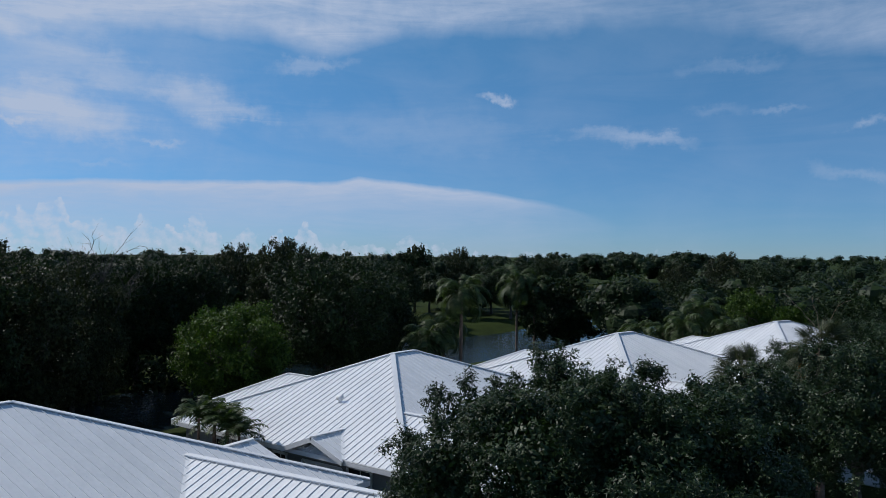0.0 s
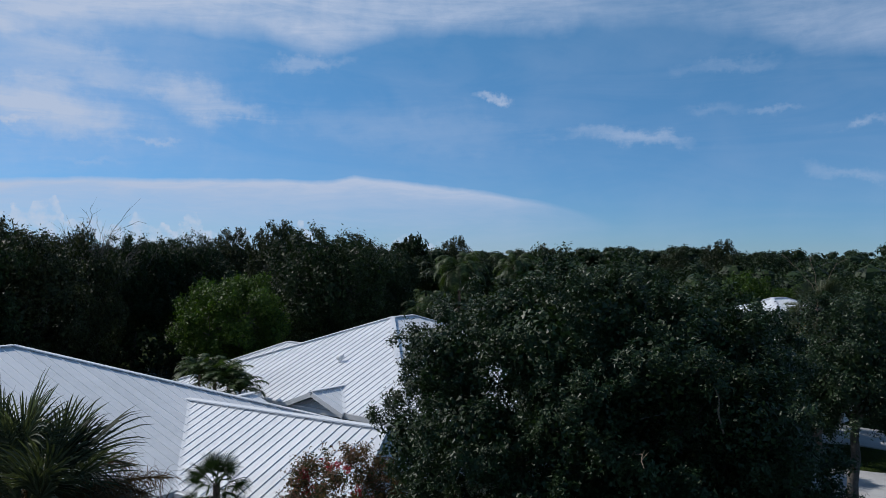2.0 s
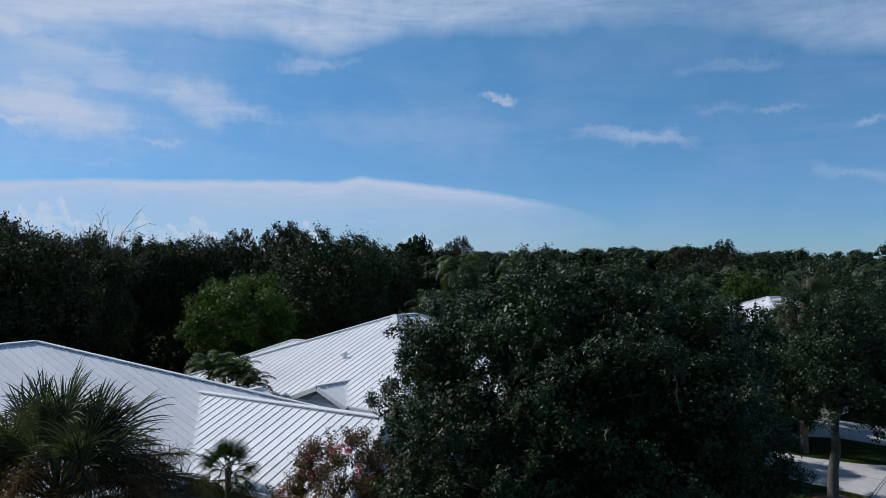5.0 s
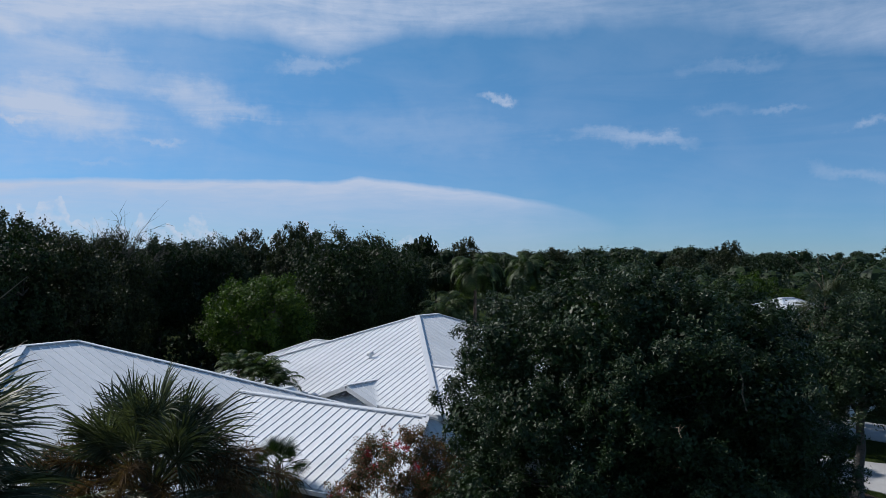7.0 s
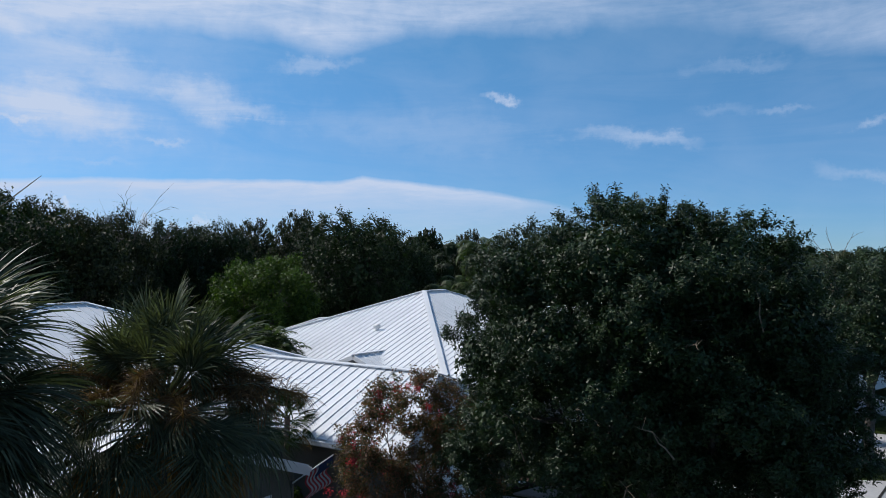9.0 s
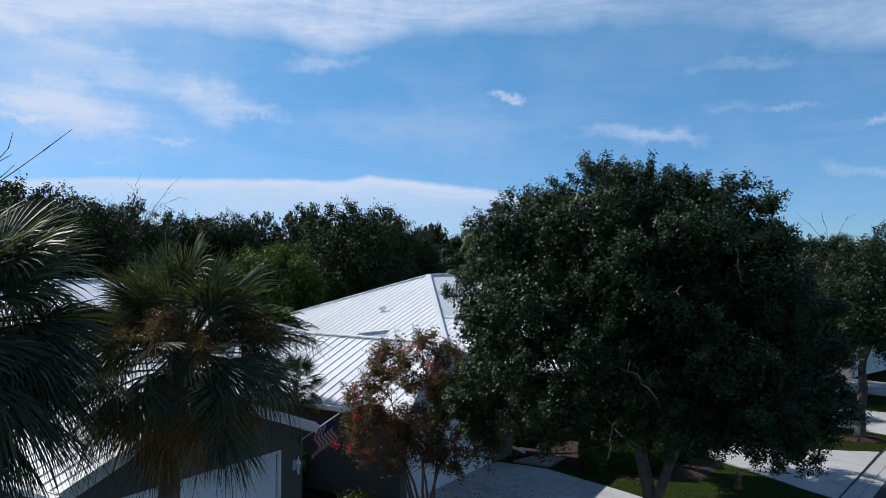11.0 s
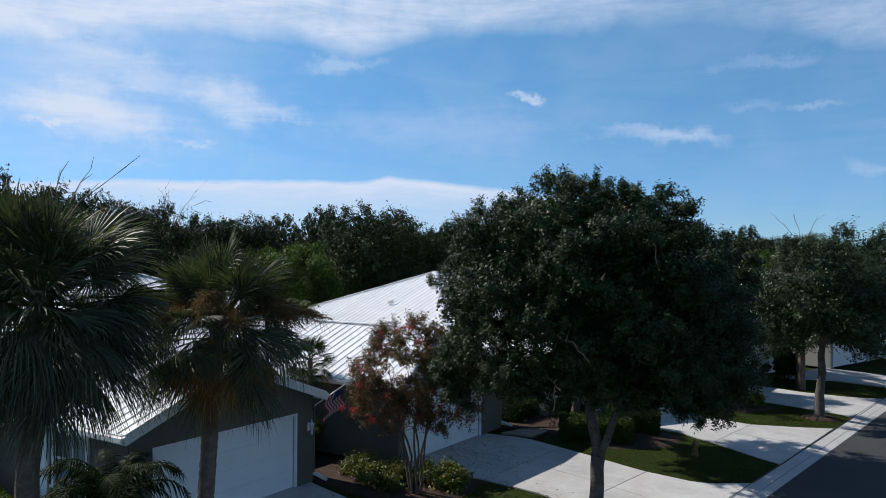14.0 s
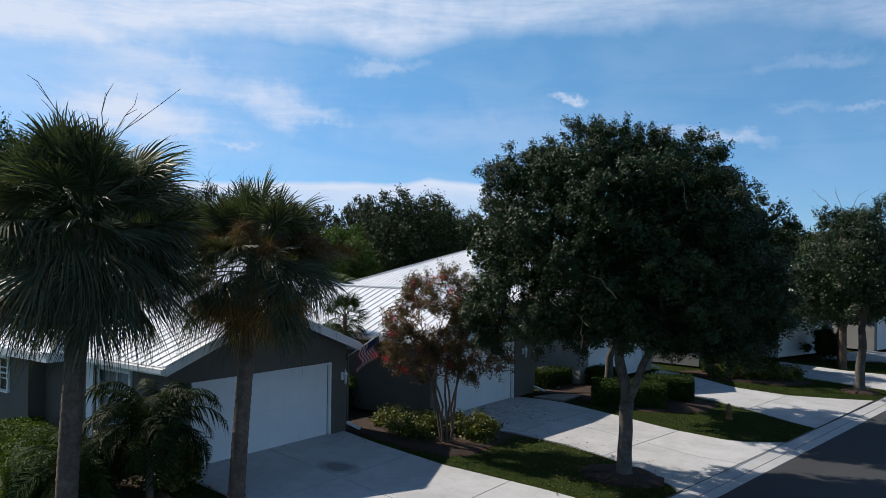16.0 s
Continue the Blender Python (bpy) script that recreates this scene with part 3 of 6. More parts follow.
def wall_run(s, p, q, z0, z1, thick, holes=()):
    """A straight wall from p to q (x, y), its outer face on the line, inner side to the left, with rectangular holes (s0, s1, z0, z1)."""
    p, q = Vector((*p, 0)), Vector((*q, 0))
    d = (q - p).normalized()
    n = Vector((-d.y, d.x, 0))
    us = sorted({0.0, (q - p).length, *(u for h in holes for u in h[:2])})
    zs = sorted({z0, z1, *(z for h in holes for z in h[2:])})
    index = {}

    def vert(i, j, k):
        if (i, j, k) not in index:
            index[(i, j, k)] = len(s.v)
            s.v.append(tuple(p + d * us[i] + n * (thick * k) + Vector((0, 0, zs[j]))))
        return index[(i, j, k)]

    def solid(i, j):
        if not (0 <= i < len(us) - 1 and 0 <= j < len(zs) - 1):
            return False
        u, z = (us[i] + us[i + 1]) / 2, (zs[j] + zs[j + 1]) / 2
        return not any(h[0] < u < h[1] and h[2] < z < h[3] for h in holes)

    for i in range(len(us) - 1):
        for j in range(len(zs) - 1):
            if not solid(i, j):
                continue
            s.f.append((vert(i, j, 0), vert(i + 1, j, 0), vert(i + 1, j + 1, 0), vert(i, j + 1, 0)))
            s.f.append((vert(i, j + 1, 1), vert(i + 1, j + 1, 1), vert(i + 1, j, 1), vert(i, j, 1)))
            for (di, dj), (a, b) in (((-1, 0), ((0, 0), (0, 1))), ((1, 0), ((1, 1), (1, 0))), ((0, -1), ((1, 0), (0, 0))), ((0, 1), ((0, 1), (1, 1)))):
                if not solid(i + di, j + dj):
                    s.f.append((vert(i + a[0], j + a[1], 0), vert(i + b[0], j + b[1], 0), vert(i + b[0], j + b[1], 1), vert(i + a[0], j + a[1], 1)))
    return p, d, n


def window(parent, p, d, n, a, b, c, e, cols=2, rows=2, blind=False, name="window"):
    """A white framed window set into a wall hole; n points into the house."""
    out = -n
    base = new(name)
    base.parent = parent

    def at(u, z, depth=0.0):
        return p + d * u + n * depth + Vector((0, 0, z))

    s = Soup()
    for x0, x1 in ((a, a), (b, b)):
        s.bar(at(x0, c - 0.06, 0.0), at(x0, e + 0.06, 0.0), 0.09, 0.06, out)
    s.bar(at(a - 0.05, e + 0.02), at(b + 0.05, e + 0.02), 0.09, 0.06, out)
    s.bar(at(a, (c + e) / 2, 0.05), at(b, (c + e) / 2, 0.05), 0.05, 0.04, out)
    for i in range(1, cols):
        u = a + (b - a) * i / cols
        s.bar(at(u, c, 0.06), at(u, e, 0.06), 0.03, 0.03, out)
    for j in range(1, rows):
        z = c + (e - c) * j / rows
        s.bar(at(a, z, 0.06), at(b, z, 0.06), 0.03, 0.03, out)
    part("window_frame", s.mesh("window_frame", TRIM), base)
    s = Soup()
    s.bar(at(a - 0.08, c - 0.03), at(b + 0.08, c - 0.03), 0.07, 0.09, out)
    part("window_sill", s.mesh("window_sill", TRIM), base)
    s = Soup()
    s.bar(at(a, (c + e) / 2, 0.085), at(b, (c + e) / 2, 0.085), e - c, 0.008, out)
    part("pane", s.mesh("pane", CURTAINED if blind else GLASS), base)
    return base


def gable_fill(s, x, y0, y1, z, ym, zm, thick):
    """The triangle of wall under a gable, in the plane x."""
    k = len(s.v)
    for xx in (x, x - thick):
        s.v += [(xx, y0, z), (xx, y1, z), (xx, ym, zm)]
    s.f += [(k, k + 1, k + 2), (k + 5, k + 4, k + 3), (k, k + 3, k + 4, k + 1), (k + 1, k + 4, k + 5, k + 2), (k + 2, k + 5, k + 3, k)]


def house(origin, turn, zr, ss, se, sn, sw, length, label, group="houses along the street", wall_mat=None):
    """A hip-roofed villa: x towards the street, y along it, origin under the ridge's near end."""
    top = thing("house", pose(origin[0], origin[1], 0, 0, 0, -turn), label, "house", group)
    ze = 2.71
    wall_mat = wall_mat or STUCCO
    drop = zr - ze
    ks, ke, kn, kw = drop / ss, drop / se, drop / sn, drop / sw
    x0, x1, y0, y1 = -kw, ke, -ks, length + kn
    roof_s = Soup()
    A, B = (0, 0, zr), (0, length, zr)
    c00, c10, c11, c01 = (x0, y0, ze), (x1, y0, ze), (x1, y1, ze), (x0, y1, ze)

    def lower(p, h=0.03):
        return (p[0], p[1], p[2] - h)

    for face in ((A, B, c11, c10), (A, c10, c00), (A, c00, c01, B), (B, c01, c11)):
        roof_s.poly([lower(p) for p in face])
    # soffit
    roof_s.poly([lower(p, 0.20) for p in (c00, c01, c11, c10)])
    g1, g2 = dict(y=-4.31, h=3.43, end=13.12, hip=0.0), dict(y=5.26, h=3.85, end=12.92, hip=1.38)
    gs = 0.375
    entries = [(2.7, -1, y0), (2.7, 1, y1)]
    roof = part("roof", None, top)
    ridge, fascia = Soup(), Soup()

    def plane(a, b, eave_a, eave_b):
        """Panels on the plane with the eave from eave_a to eave_b and the top edge a to b (b may equal a)."""
        ea, eb, ra, rb = Vector(eave_a), Vector(eave_b), Vector(a), Vector(b)
        e = (eb - ea).normalized()
        n = e.cross(ra - ea).normalized()
        d = n.cross(e)
        if d.z > 0:
            d = -d
        pts = [ea, eb, rb] + ([ra] if (ra - rb).length > 0.01 else [])
        poly = [((p - ea).dot(e), (p - ea).dot(d)) for p in pts]
        panels(roof, ea, e, d, poly, ROOF)

    plane(A, B, c10, c11)
    plane(A, A, c00, c10)
    plane(A, B, c00, c01)
    plane(B, B, c01, c11)
    for p, q in ((A, B), (A, c10), (A, c00), (B, c11), (B, c01)):
        ridge.bar(p, q, 0.26, 0.035, lift=0.03)
    for p, q in ((c00, c10), (c10, c11), (c11, c01), (c01, c00)):
        fascia.bar((p[0], p[1], ze - 0.21), (q[0], q[1], ze - 0.21), 0.04, 0.20)

    def wall_piece(p, q, z0, z1, holes=()):
        w = Soup()
        out = wall_run(w, p, q, z0, z1, 0.2, holes)
        part("wall", w.mesh("wall", wall_mat), top)
        return out

    def gutter_piece(p, q):
        g = Soup()
        g.bar(p, q, 0.12, 0.11)
        part("gutter", g.mesh("gutter", TRIM), roof)

    # garages
    for g in (g1, g2):
        yr, h, xe = g["y"], g["h"], g["end"]
        zg = ze + gs * h
        xin = -1.0
        ra, rb = (xin, yr, zg), (xe, yr, zg)
        xf = xe + g["hip"]
        for sg in (-1, 1):
            ea, eb = (xin, yr + sg * h, ze), (xf, yr + sg * h, ze)
            # start the pans where the garage roof comes out of the main roof
            top_x = (zr - zg) * ke / drop - 0.25
            bot_x = ke - 0.25
            plane((top_x, yr, zg), rb, (bot_x, yr + sg * h, ze), eb)
            roof_s.poly([lower(p) for p in (ra, rb, eb, ea)])
            ridge.bar((top_x + 0.25, yr, zg), (bot_x + 0.25, yr + sg * h, ze), 0.20, 0.012, lift=0.02)
            fascia.bar((bot_x, yr + sg * h, ze - 0.19), (xf, yr + sg * h, ze - 0.19), 0.04, 0.18)
            gutter_piece((bot_x + 0.2, yr + sg * (h + 0.07), ze - 0.13), (xf, yr + sg * (h + 0.07), ze - 0.13))
            if not g["hip"]:
                fascia.bar((xe + 0.02, yr + sg * h, ze - 0.20), (xe + 0.02, yr, zg - 0.20), 0.04, 0.21)
                ridge.bar((xe - 0.06, yr + sg * h, ze), (xe - 0.06, yr, zg), 0.16, 0.04, lift=0.02)
            else:
                ridge.bar(rb, eb, 0.22, 0.035, lift=0.03)
        ridge.bar((top_x, yr, zg), rb, 0.27, 0.04, lift=0.03)
        if g["hip"]:
            plane(rb, rb, (xf, yr - h, ze), (xf, yr + h, ze))
            roof_s.poly([lower(p) for p in (rb, (xf, yr - h, ze), (xf, yr + h, ze))])
            fascia.bar((xf, yr - h, ze - 0.19), (xf, yr + h, ze - 0.19), 0.04, 0.18)
            gutter_piece((xf + 0.07, yr - h, ze - 0.13), (xf + 0.07, yr + h, ze - 0.13))
        xs = xf if g["hip"] else xf - 0.5
        roof_s.poly([(bot_x, yr - h, ze - 0.18), (xs, yr - h, ze - 0.18), (xs, yr + h, ze - 0.18), (bot_x, yr + h, ze - 0.18)])
        wx = xf - 0.42
        ya, yb = yr - h + 0.38, yr + h - (0.38 if g["hip"] else 0.12)
        dc = yr + 0.11 if not g["hip"] else yr - 0.63
        # front wall with the door's opening, then the two sides
        p, d, n = wall_piece((wx, ya), (wx, yb), 0.0, ze - 0.1, [(dc - 2.44 - ya, dc + 2.44 - ya, 0.0, 2.13)])
        garage_door(top, wx, dc)
        if not g["hip"]:
            gw = Soup()
            gable_fill(gw, wx, ya, yb, ze - 0.1, yr, zg - 0.12, 0.2)
            part("gable_wall", gw.mesh("gable_wall", wall_mat), top)
            sp, sd, sn_ = wall_piece((ke - 1.0, ya), (wx - 0.2, ya), 0.0, ze - 0.1, [(1.85, 3.35, 0.95, 2.35)])
            window(top, sp, sd, sn_, 1.85, 3.35, 0.95, 2.35, 2, 2, True)
            trimc = Soup()
            trimc.bar(sp + sd * 1.5 - sn_ * 0.03, sp + sd * 1.5 - sn_ * 0.03 + Vector((0, 0, ze - 0.2)), 0.34, 0.06, -sn_)
            part("corner_board", trimc.mesh("corner_board", TRIM), top, "white upright corner board")
            wall_piece((6.73, ya), (ke - 1.0, ya), 0.0, ze - 0.1)
            back = ya
        else:
            wall_piece((ke - 1.0, ya), (wx - 0.2, ya), 0.0, ze - 0.1)
        wall_piece((wx - 0.2, yb), (ke - 1.0, yb), 0.0, ze - 0.1)
        # downspout at the far front corner
        ds = Soup()
        ds.bar((wx - 0.06, yb + 0.05, 0.16), (wx - 0.06, yb + 0.05, ze - 0.2), 0.08, 0.06, (0, 1, 0))
        pipe = part("downspout", ds.mesh("downspout", wall_mat), top, "metal downspout painted like the wall")
        ds = Soup()
        ds.bar((wx - 0.06, yb + 0.08, 0.20), (wx + 0.42, yb + 0.16, 0.05), 0.08, 0.07)
        part("elbow", ds.mesh("elbow", TRIM), pipe, "white metal elbow")
    # entry gables on both flanks
    for xc, sg, ye in entries:
        h = 1.8
        zg = ze + gs * h
        slope = ss if sg < 0 else sn
        yin = ye - sg * (zg - ze) / slope
        yo = ye + sg * 0.12
        for sx in (-1, 1):
            plane((xc, yin, zg), (xc, yo, zg), (xc + sx * h, ye, ze), (xc + sx * h, yo, ze))
            roof_s.poly([lower(p, 0.02) for p in ((xc, yin, zg), (xc, yo, zg), (xc + sx * h, yo, ze), (xc + sx * h, ye, ze))])
            fascia.bar((xc + sx * h, yo + sg * 0.02, ze - 0.20), (xc, yo + sg * 0.02, zg - 0.20), 0.05, 0.20)
            ridge.bar((xc, yin, zg), (xc + sx * h, ye, ze), 0.18, 0.012, lift=0.02)
        ridge.bar((xc, yin, zg), (xc, yo, zg), 0.24, 0.035, lift=0.03)
        wy = ye - sg * 0.95
        gw = Soup()
        k = 0
        for yy in (wy, wy - sg * 0.2):
            gw.v += [(xc - h, yy, ze - 0.2), (xc + h, yy, ze - 0.2), (xc, yy, zg - 0.08)]
        gw.f += [(k, k + 1, k + 2), (k + 5, k + 4, k + 3)]
        part("gable_wall", gw.mesh("gable_wall", wall_mat), top)
    # rear hipped wing
    zw, hw, zl = 3.8, 3.6, 2.45
    ym = length / 2
    xr, xw = -9.1, -11.6
    rear = [((-3.5, ym, zw), (xr, ym, zw))]
    plane((xr, ym, zw), (-4.2, ym, zw), (xw, ym - hw, zl), (-4.2, ym - hw, zl))
    plane((xr, ym, zw), (-4.2, ym, zw), (xw, ym + hw, zl), (-4.2, ym + hw, zl))
    plane((xr, ym, zw), (xr, ym, zw), (xw, ym - hw, zl), (xw, ym + hw, zl))
    for p, q in (((xr, ym, zw), (-4.2, ym, zw)), ((xr, ym, zw), (xw, ym - hw, zl)), ((xr, ym, zw), (xw, ym + hw, zl))):
        ridge.bar(p, q, 0.22, 0.035, lift=0.03)
    for face in (((xr, ym, zw), (-4.2, ym, zw), (-4.2, ym - hw, zl), (xw, ym - hw, zl)), ((xr, ym, zw), (-4.2, ym, zw), (-4.2, ym + hw, zl), (xw, ym + hw, zl)), ((xr, ym, zw), (xw, ym - hw, zl), (xw, ym + hw, zl))):
        roof_s.poly([lower(p) for p in face])
    for p, q in (((-6, ym - hw, zl), (xw, ym - hw, zl)), ((xw, ym - hw, zl), (xw, ym + hw, zl)), ((xw, ym + hw, zl), (-6, ym + hw, zl))):
        fascia.bar((p[0], p[1], zl - 0.18), (q[0], q[1], zl - 0.18), 0.04, 0.17)
    # main walls
    i = 0.5
    m0x, m1x, m0y, m1y = x0 + i, x1 - i, y0 + i, y1 - i
    zt = ze - 0.15
    wall_piece((6.73, m0y + 0.2), (6.73, back + 0.2), 0.0, zt)
    for yy, sg in ((m0y, 1), (m1y, -1)):
        pa, pb = ((m0x, yy), (6.73, yy)) if sg > 0 else ((m1x, yy), (m0x, yy))

        def along(u0, u1):
            return (u0 - m0x, u1 - m0x) if sg > 0 else (m1x - u1, m1x - u0)

        holes = [(*along(-4.6, -3.4), 0.85, 2.2), (*along(-0.4, 0.5), 0.85, 2.2), (*along(1.5, 3.9), 0.0, 2.15), (*along(4.25, 5.58), 1.35, 2.3)]
        p, d, n = wall_piece(pa, pb, 0.0, zt, holes)
        for h in (holes[0], holes[1], holes[3]):
            window(top, p, d, n, *h, 2, 3)
        ent = part("entry_door", None, top, "white double entry door with sidelight")
        s = Soup()
        a, b, _, e = holes[2]
        s.bar(p + d * a + n * 0.12 + Vector((0, 0, e / 2)), p + d * b + n * 0.12 + Vector((0, 0, e / 2)), e, 0.05, -n)
        for u in np.linspace(a, b, 4):
            s.bar(p + d * u + n * 0.06, p + d * u + n * 0.06 + Vector((0, 0, e)), 0.09, 0.08, -n)
        s.bar(p + d * a + n * 0.06 + Vector((0, 0, e)), p + d * b + n * 0.06 + Vector((0, 0, e)), 0.1, 0.08, -n)
        ent.data = s.mesh("entry_door", TRIM)
    wall_piece((m1x, back), (m1x, m1y), 0.0, zt)
    wall_piece((m0x, m1y), (m0x, m0y), 0.0, zt)
    for a, b in (((xw + 0.4, ym - hw + 0.4), (-6.5, ym - hw + 0.4)), ((-6.5, ym + hw - 0.4), (xw + 0.4, ym + hw - 0.4)), ((xw + 0.4, ym + hw - 0.4), (xw + 0.4, ym - hw + 0.4))):
        wall_piece(a, b, 0.0, zl - 0.12)
    roof.data = roof_s.mesh("roof", TRIM)
    part("ridge_cap", ridge.mesh("ridge_cap", ROOF), roof, "white folded ridge and hip capping")
    part("fascia", fascia.mesh("fascia", TRIM), roof, "white fascia board")
    # turbine vent and pipes on the roof
    vz = zr - ss * 4.55
    for (vx, vy), r in (((0.75, -4.55), 0.16),):
        s = Soup()
        s.tube([(vx, vy, vz - 0.1), (vx, vy, vz + 0.22)], [0.09, 0.09], 10)
        s.tube([(vx - 0.16, vy - 0.04, vz + 0.20), (vx + 0.14, vy + 0.04, vz + 0.24)], [0.11, 0.11], 10)
        part("roof_vent", s.mesh("roof_vent", TRIM, True), roof, "white metal gooseneck roof vent")
    s = Soup()
    s.tube([(9.6, -6.3, 3.0), (9.6, -6.3, 3.5)], [0.05, 0.05], 8)
    s.tube([(9.6, -6.3, 3.05), (9.6, -6.3, 3.18)], [0.13, 0.06], 8)
    part("vent_pipe", s.mesh("vent_pipe", DARK, True), roof, "grey plumbing vent pipe")
    return top


def garage_door(top, wx, yc):
    """A sectional door, 4.88 by 2.13 m, in its white frame."""
    ob = part("garage_door", None, top, "white sectional garage door, closed")
    s = Soup()
    for r in range(4):
        z0, z1 = r * 0.532 + 0.002, (r + 1) * 0.532 - 0.002
        s.box(wx - 0.13, wx - 0.09, yc - 2.43, yc + 2.43, z0, z1)
        for c in range(8):
            a = yc - 2.43 + c * 0.6075
            s.box(wx - 0.09, wx - 0.086, a + 0.07, a + 0.5375, z0 + 0.09, z1 - 0.09)
    ob.data = s.mesh("garage_door", DOOR_WHITE)
    f = Soup()
    for yy in (yc - 2.47, yc + 2.47):
        f.box(wx - 0.07, wx + 0.015, yy - 0.035, yy + 0.035, 0, 2.13)
    f.box(wx - 0.07, wx + 0.02, yc - 2.505, yc + 2.505, 2.13, 2.19)
    part("door_frame", f.mesh("door_frame", TRIM), ob)


house_a = house((-25.82, 12.79), -0.17, 5.98, 0.391, 0.374, 0.392, 0.37, 1.98, "taupe villa with a white standing-seam hip roof and two garages")
house_b = house((-23.19, 33.29), 6.4, 5.84, 0.388, 0.401, 0.38, 0.417, 1.80, "grey villa with a white standing-seam hip roof and entry gable", wall_mat=SIDING)
for (hx, hy), turn in (((-16.9, 50.35), 18.0), ((-9.38, 67.1), 27.0)):
    h = copy_thing(house_b, pose(hx, hy, 0, 0, 0, -turn))
    tagged(h, "villa with a white standing-seam hip roof among trees")


# ---- plants ----
def leaf_quads(centres, normals, size, rng, jitter=0.6, aspect=0.55, fold=0.18, tri=False):
    """Pointed leaves, one folded four-sided face each, at the centres, roughly facing the normals."""
    n = len(centres)
    nrm = normals + rng.normal(0, jitter, (n, 3))
    nrm /= np.linalg.norm(nrm, axis=1, keepdims=True) + 1e-9
    a = np.cross(nrm, rng.normal(0, 1, (n, 3)))
    a /= np.linalg.norm(a, axis=1, keepdims=True) + 1e-9
    b = np.cross(nrm, a)
    s = (size * rng.uniform(0.65, 1.35, n))[:, None]
    if tri:
        return np.stack([centres - a * s * 0.42 - b * s * aspect * 0.5, centres - a * s * 0.42 + b * s * aspect * 0.5, centres + a * s * 0.6], 1)
    return np.stack([centres - a * s * 0.5, centres + b * s * aspect * 0.5 - nrm * s * fold * 0.4, centres + a * s * 0.5, centres - b * s * aspect * 0.5 - nrm * s * fold * 0.4], 1)


def crown_points(lobes, count, rng, subs=16, sub_r=0.40, spray=6, clump=0.10, twigs=8, spread=0.6, up=0.3):
    """Leaf places on twigs that radiate from tufts, which sit on the surface of the lobes (x, y, z, rx, ry, rz)."""
    lobes = np.array(lobes, float)
    tufts = []
    for i, lb in enumerate(lobes):
        d = rng.normal(0, 1, (subs, 3))
        d[:, 2] = d[:, 2] * 0.9 + 0.15
        d /= np.linalg.norm(d, axis=1, keepdims=True)
        c = lb[:3] + d * lb[3:] * rng.uniform(0.55, 0.95, (subs, 1))
        r = lb[3:].mean() * sub_r * rng.uniform(0.55, 1.4, (subs, 1))
        deep = np.zeros(subs, bool)
        for j, o in enumerate(lobes):
            if j != i:
                deep |= (((c - o[:3]) / o[3:]) ** 2).sum(1) < 0.40
        tufts.append(np.concatenate([c, r, d], 1)[~deep])
    tufts = np.repeat(np.concatenate(tufts), twigs, 0)
    m = len(tufts)
    way = tufts[:, 4:7] * 0.75 + rng.normal(0, spread, (m, 3)) + np.array([0, 0, up])
    way /= np.linalg.norm(way, axis=1, keepdims=True)
    reach = tufts[:, 3] * rng.uniform(0.7, 1.35, m)
    n = max(1, count // spray)
    pick = rng.choice(m, n, p=reach ** 1.6 / (reach ** 1.6).sum())
    along = rng.uniform(0.12, 1, n) ** 0.8
    c = tufts[pick, :3] + way[pick] * (reach[pick] * along)[:, None]
    pts = np.repeat(c, spray, 0) + rng.normal(0, clump, (n * spray, 3))
    return pts, np.repeat(way[pick], spray, 0), lobes


def crown_mesh(name, lobes, count, size, mat, seed, core=0.0, core_size=0.6, aspect=0.6, jitter=0.55, **kw):
    """A crown of leaves; core is the share of larger leaves that fill its inside."""
    rng = np.random.default_rng(seed)
    p, d, lobes = crown_points(lobes, count, rng, **kw)
    d = d * 0.6 + np.array([0, 0, 0.45])
    q = leaf_quads(p, d, size, rng, jitter, aspect, tri=True)
    if core:
        k = int(count * core)
        area = (lobes[:, 3] * lobes[:, 4] * lobes[:, 5]) ** (2 / 3)
        pick = rng.choice(len(lobes), k, p=area / area.sum())
        d = rng.normal(0, 1, (k, 3))
        d /= np.linalg.norm(d, axis=1, keepdims=True)
        c = lobes[pick, :3] + d * lobes[pick, 3:] * rng.uniform(0.15, 0.74, (k, 1))
        q = np.concatenate([q, leaf_quads(c, d, core_size, rng, 0.7, 0.8, tri=True)])
    return quads_of(name, q, mat)


def bent(p, q, rng, steps=5, sway=0.12):
    """Points of a crooked branch from p to q."""
    p, q = Vector(p), Vector(q)
    L = (q - p).length
    out = []
    for i in range(steps + 1):
        t = i / steps
        o = Vector(rng.normal(0, sway * L * 0.35, 3)) * math.sin(math.pi * t)
        out.append(p.lerp(q, t) + o + Vector((0, 0, 0.10 * L * math.sin(math.pi * t))))
    return out


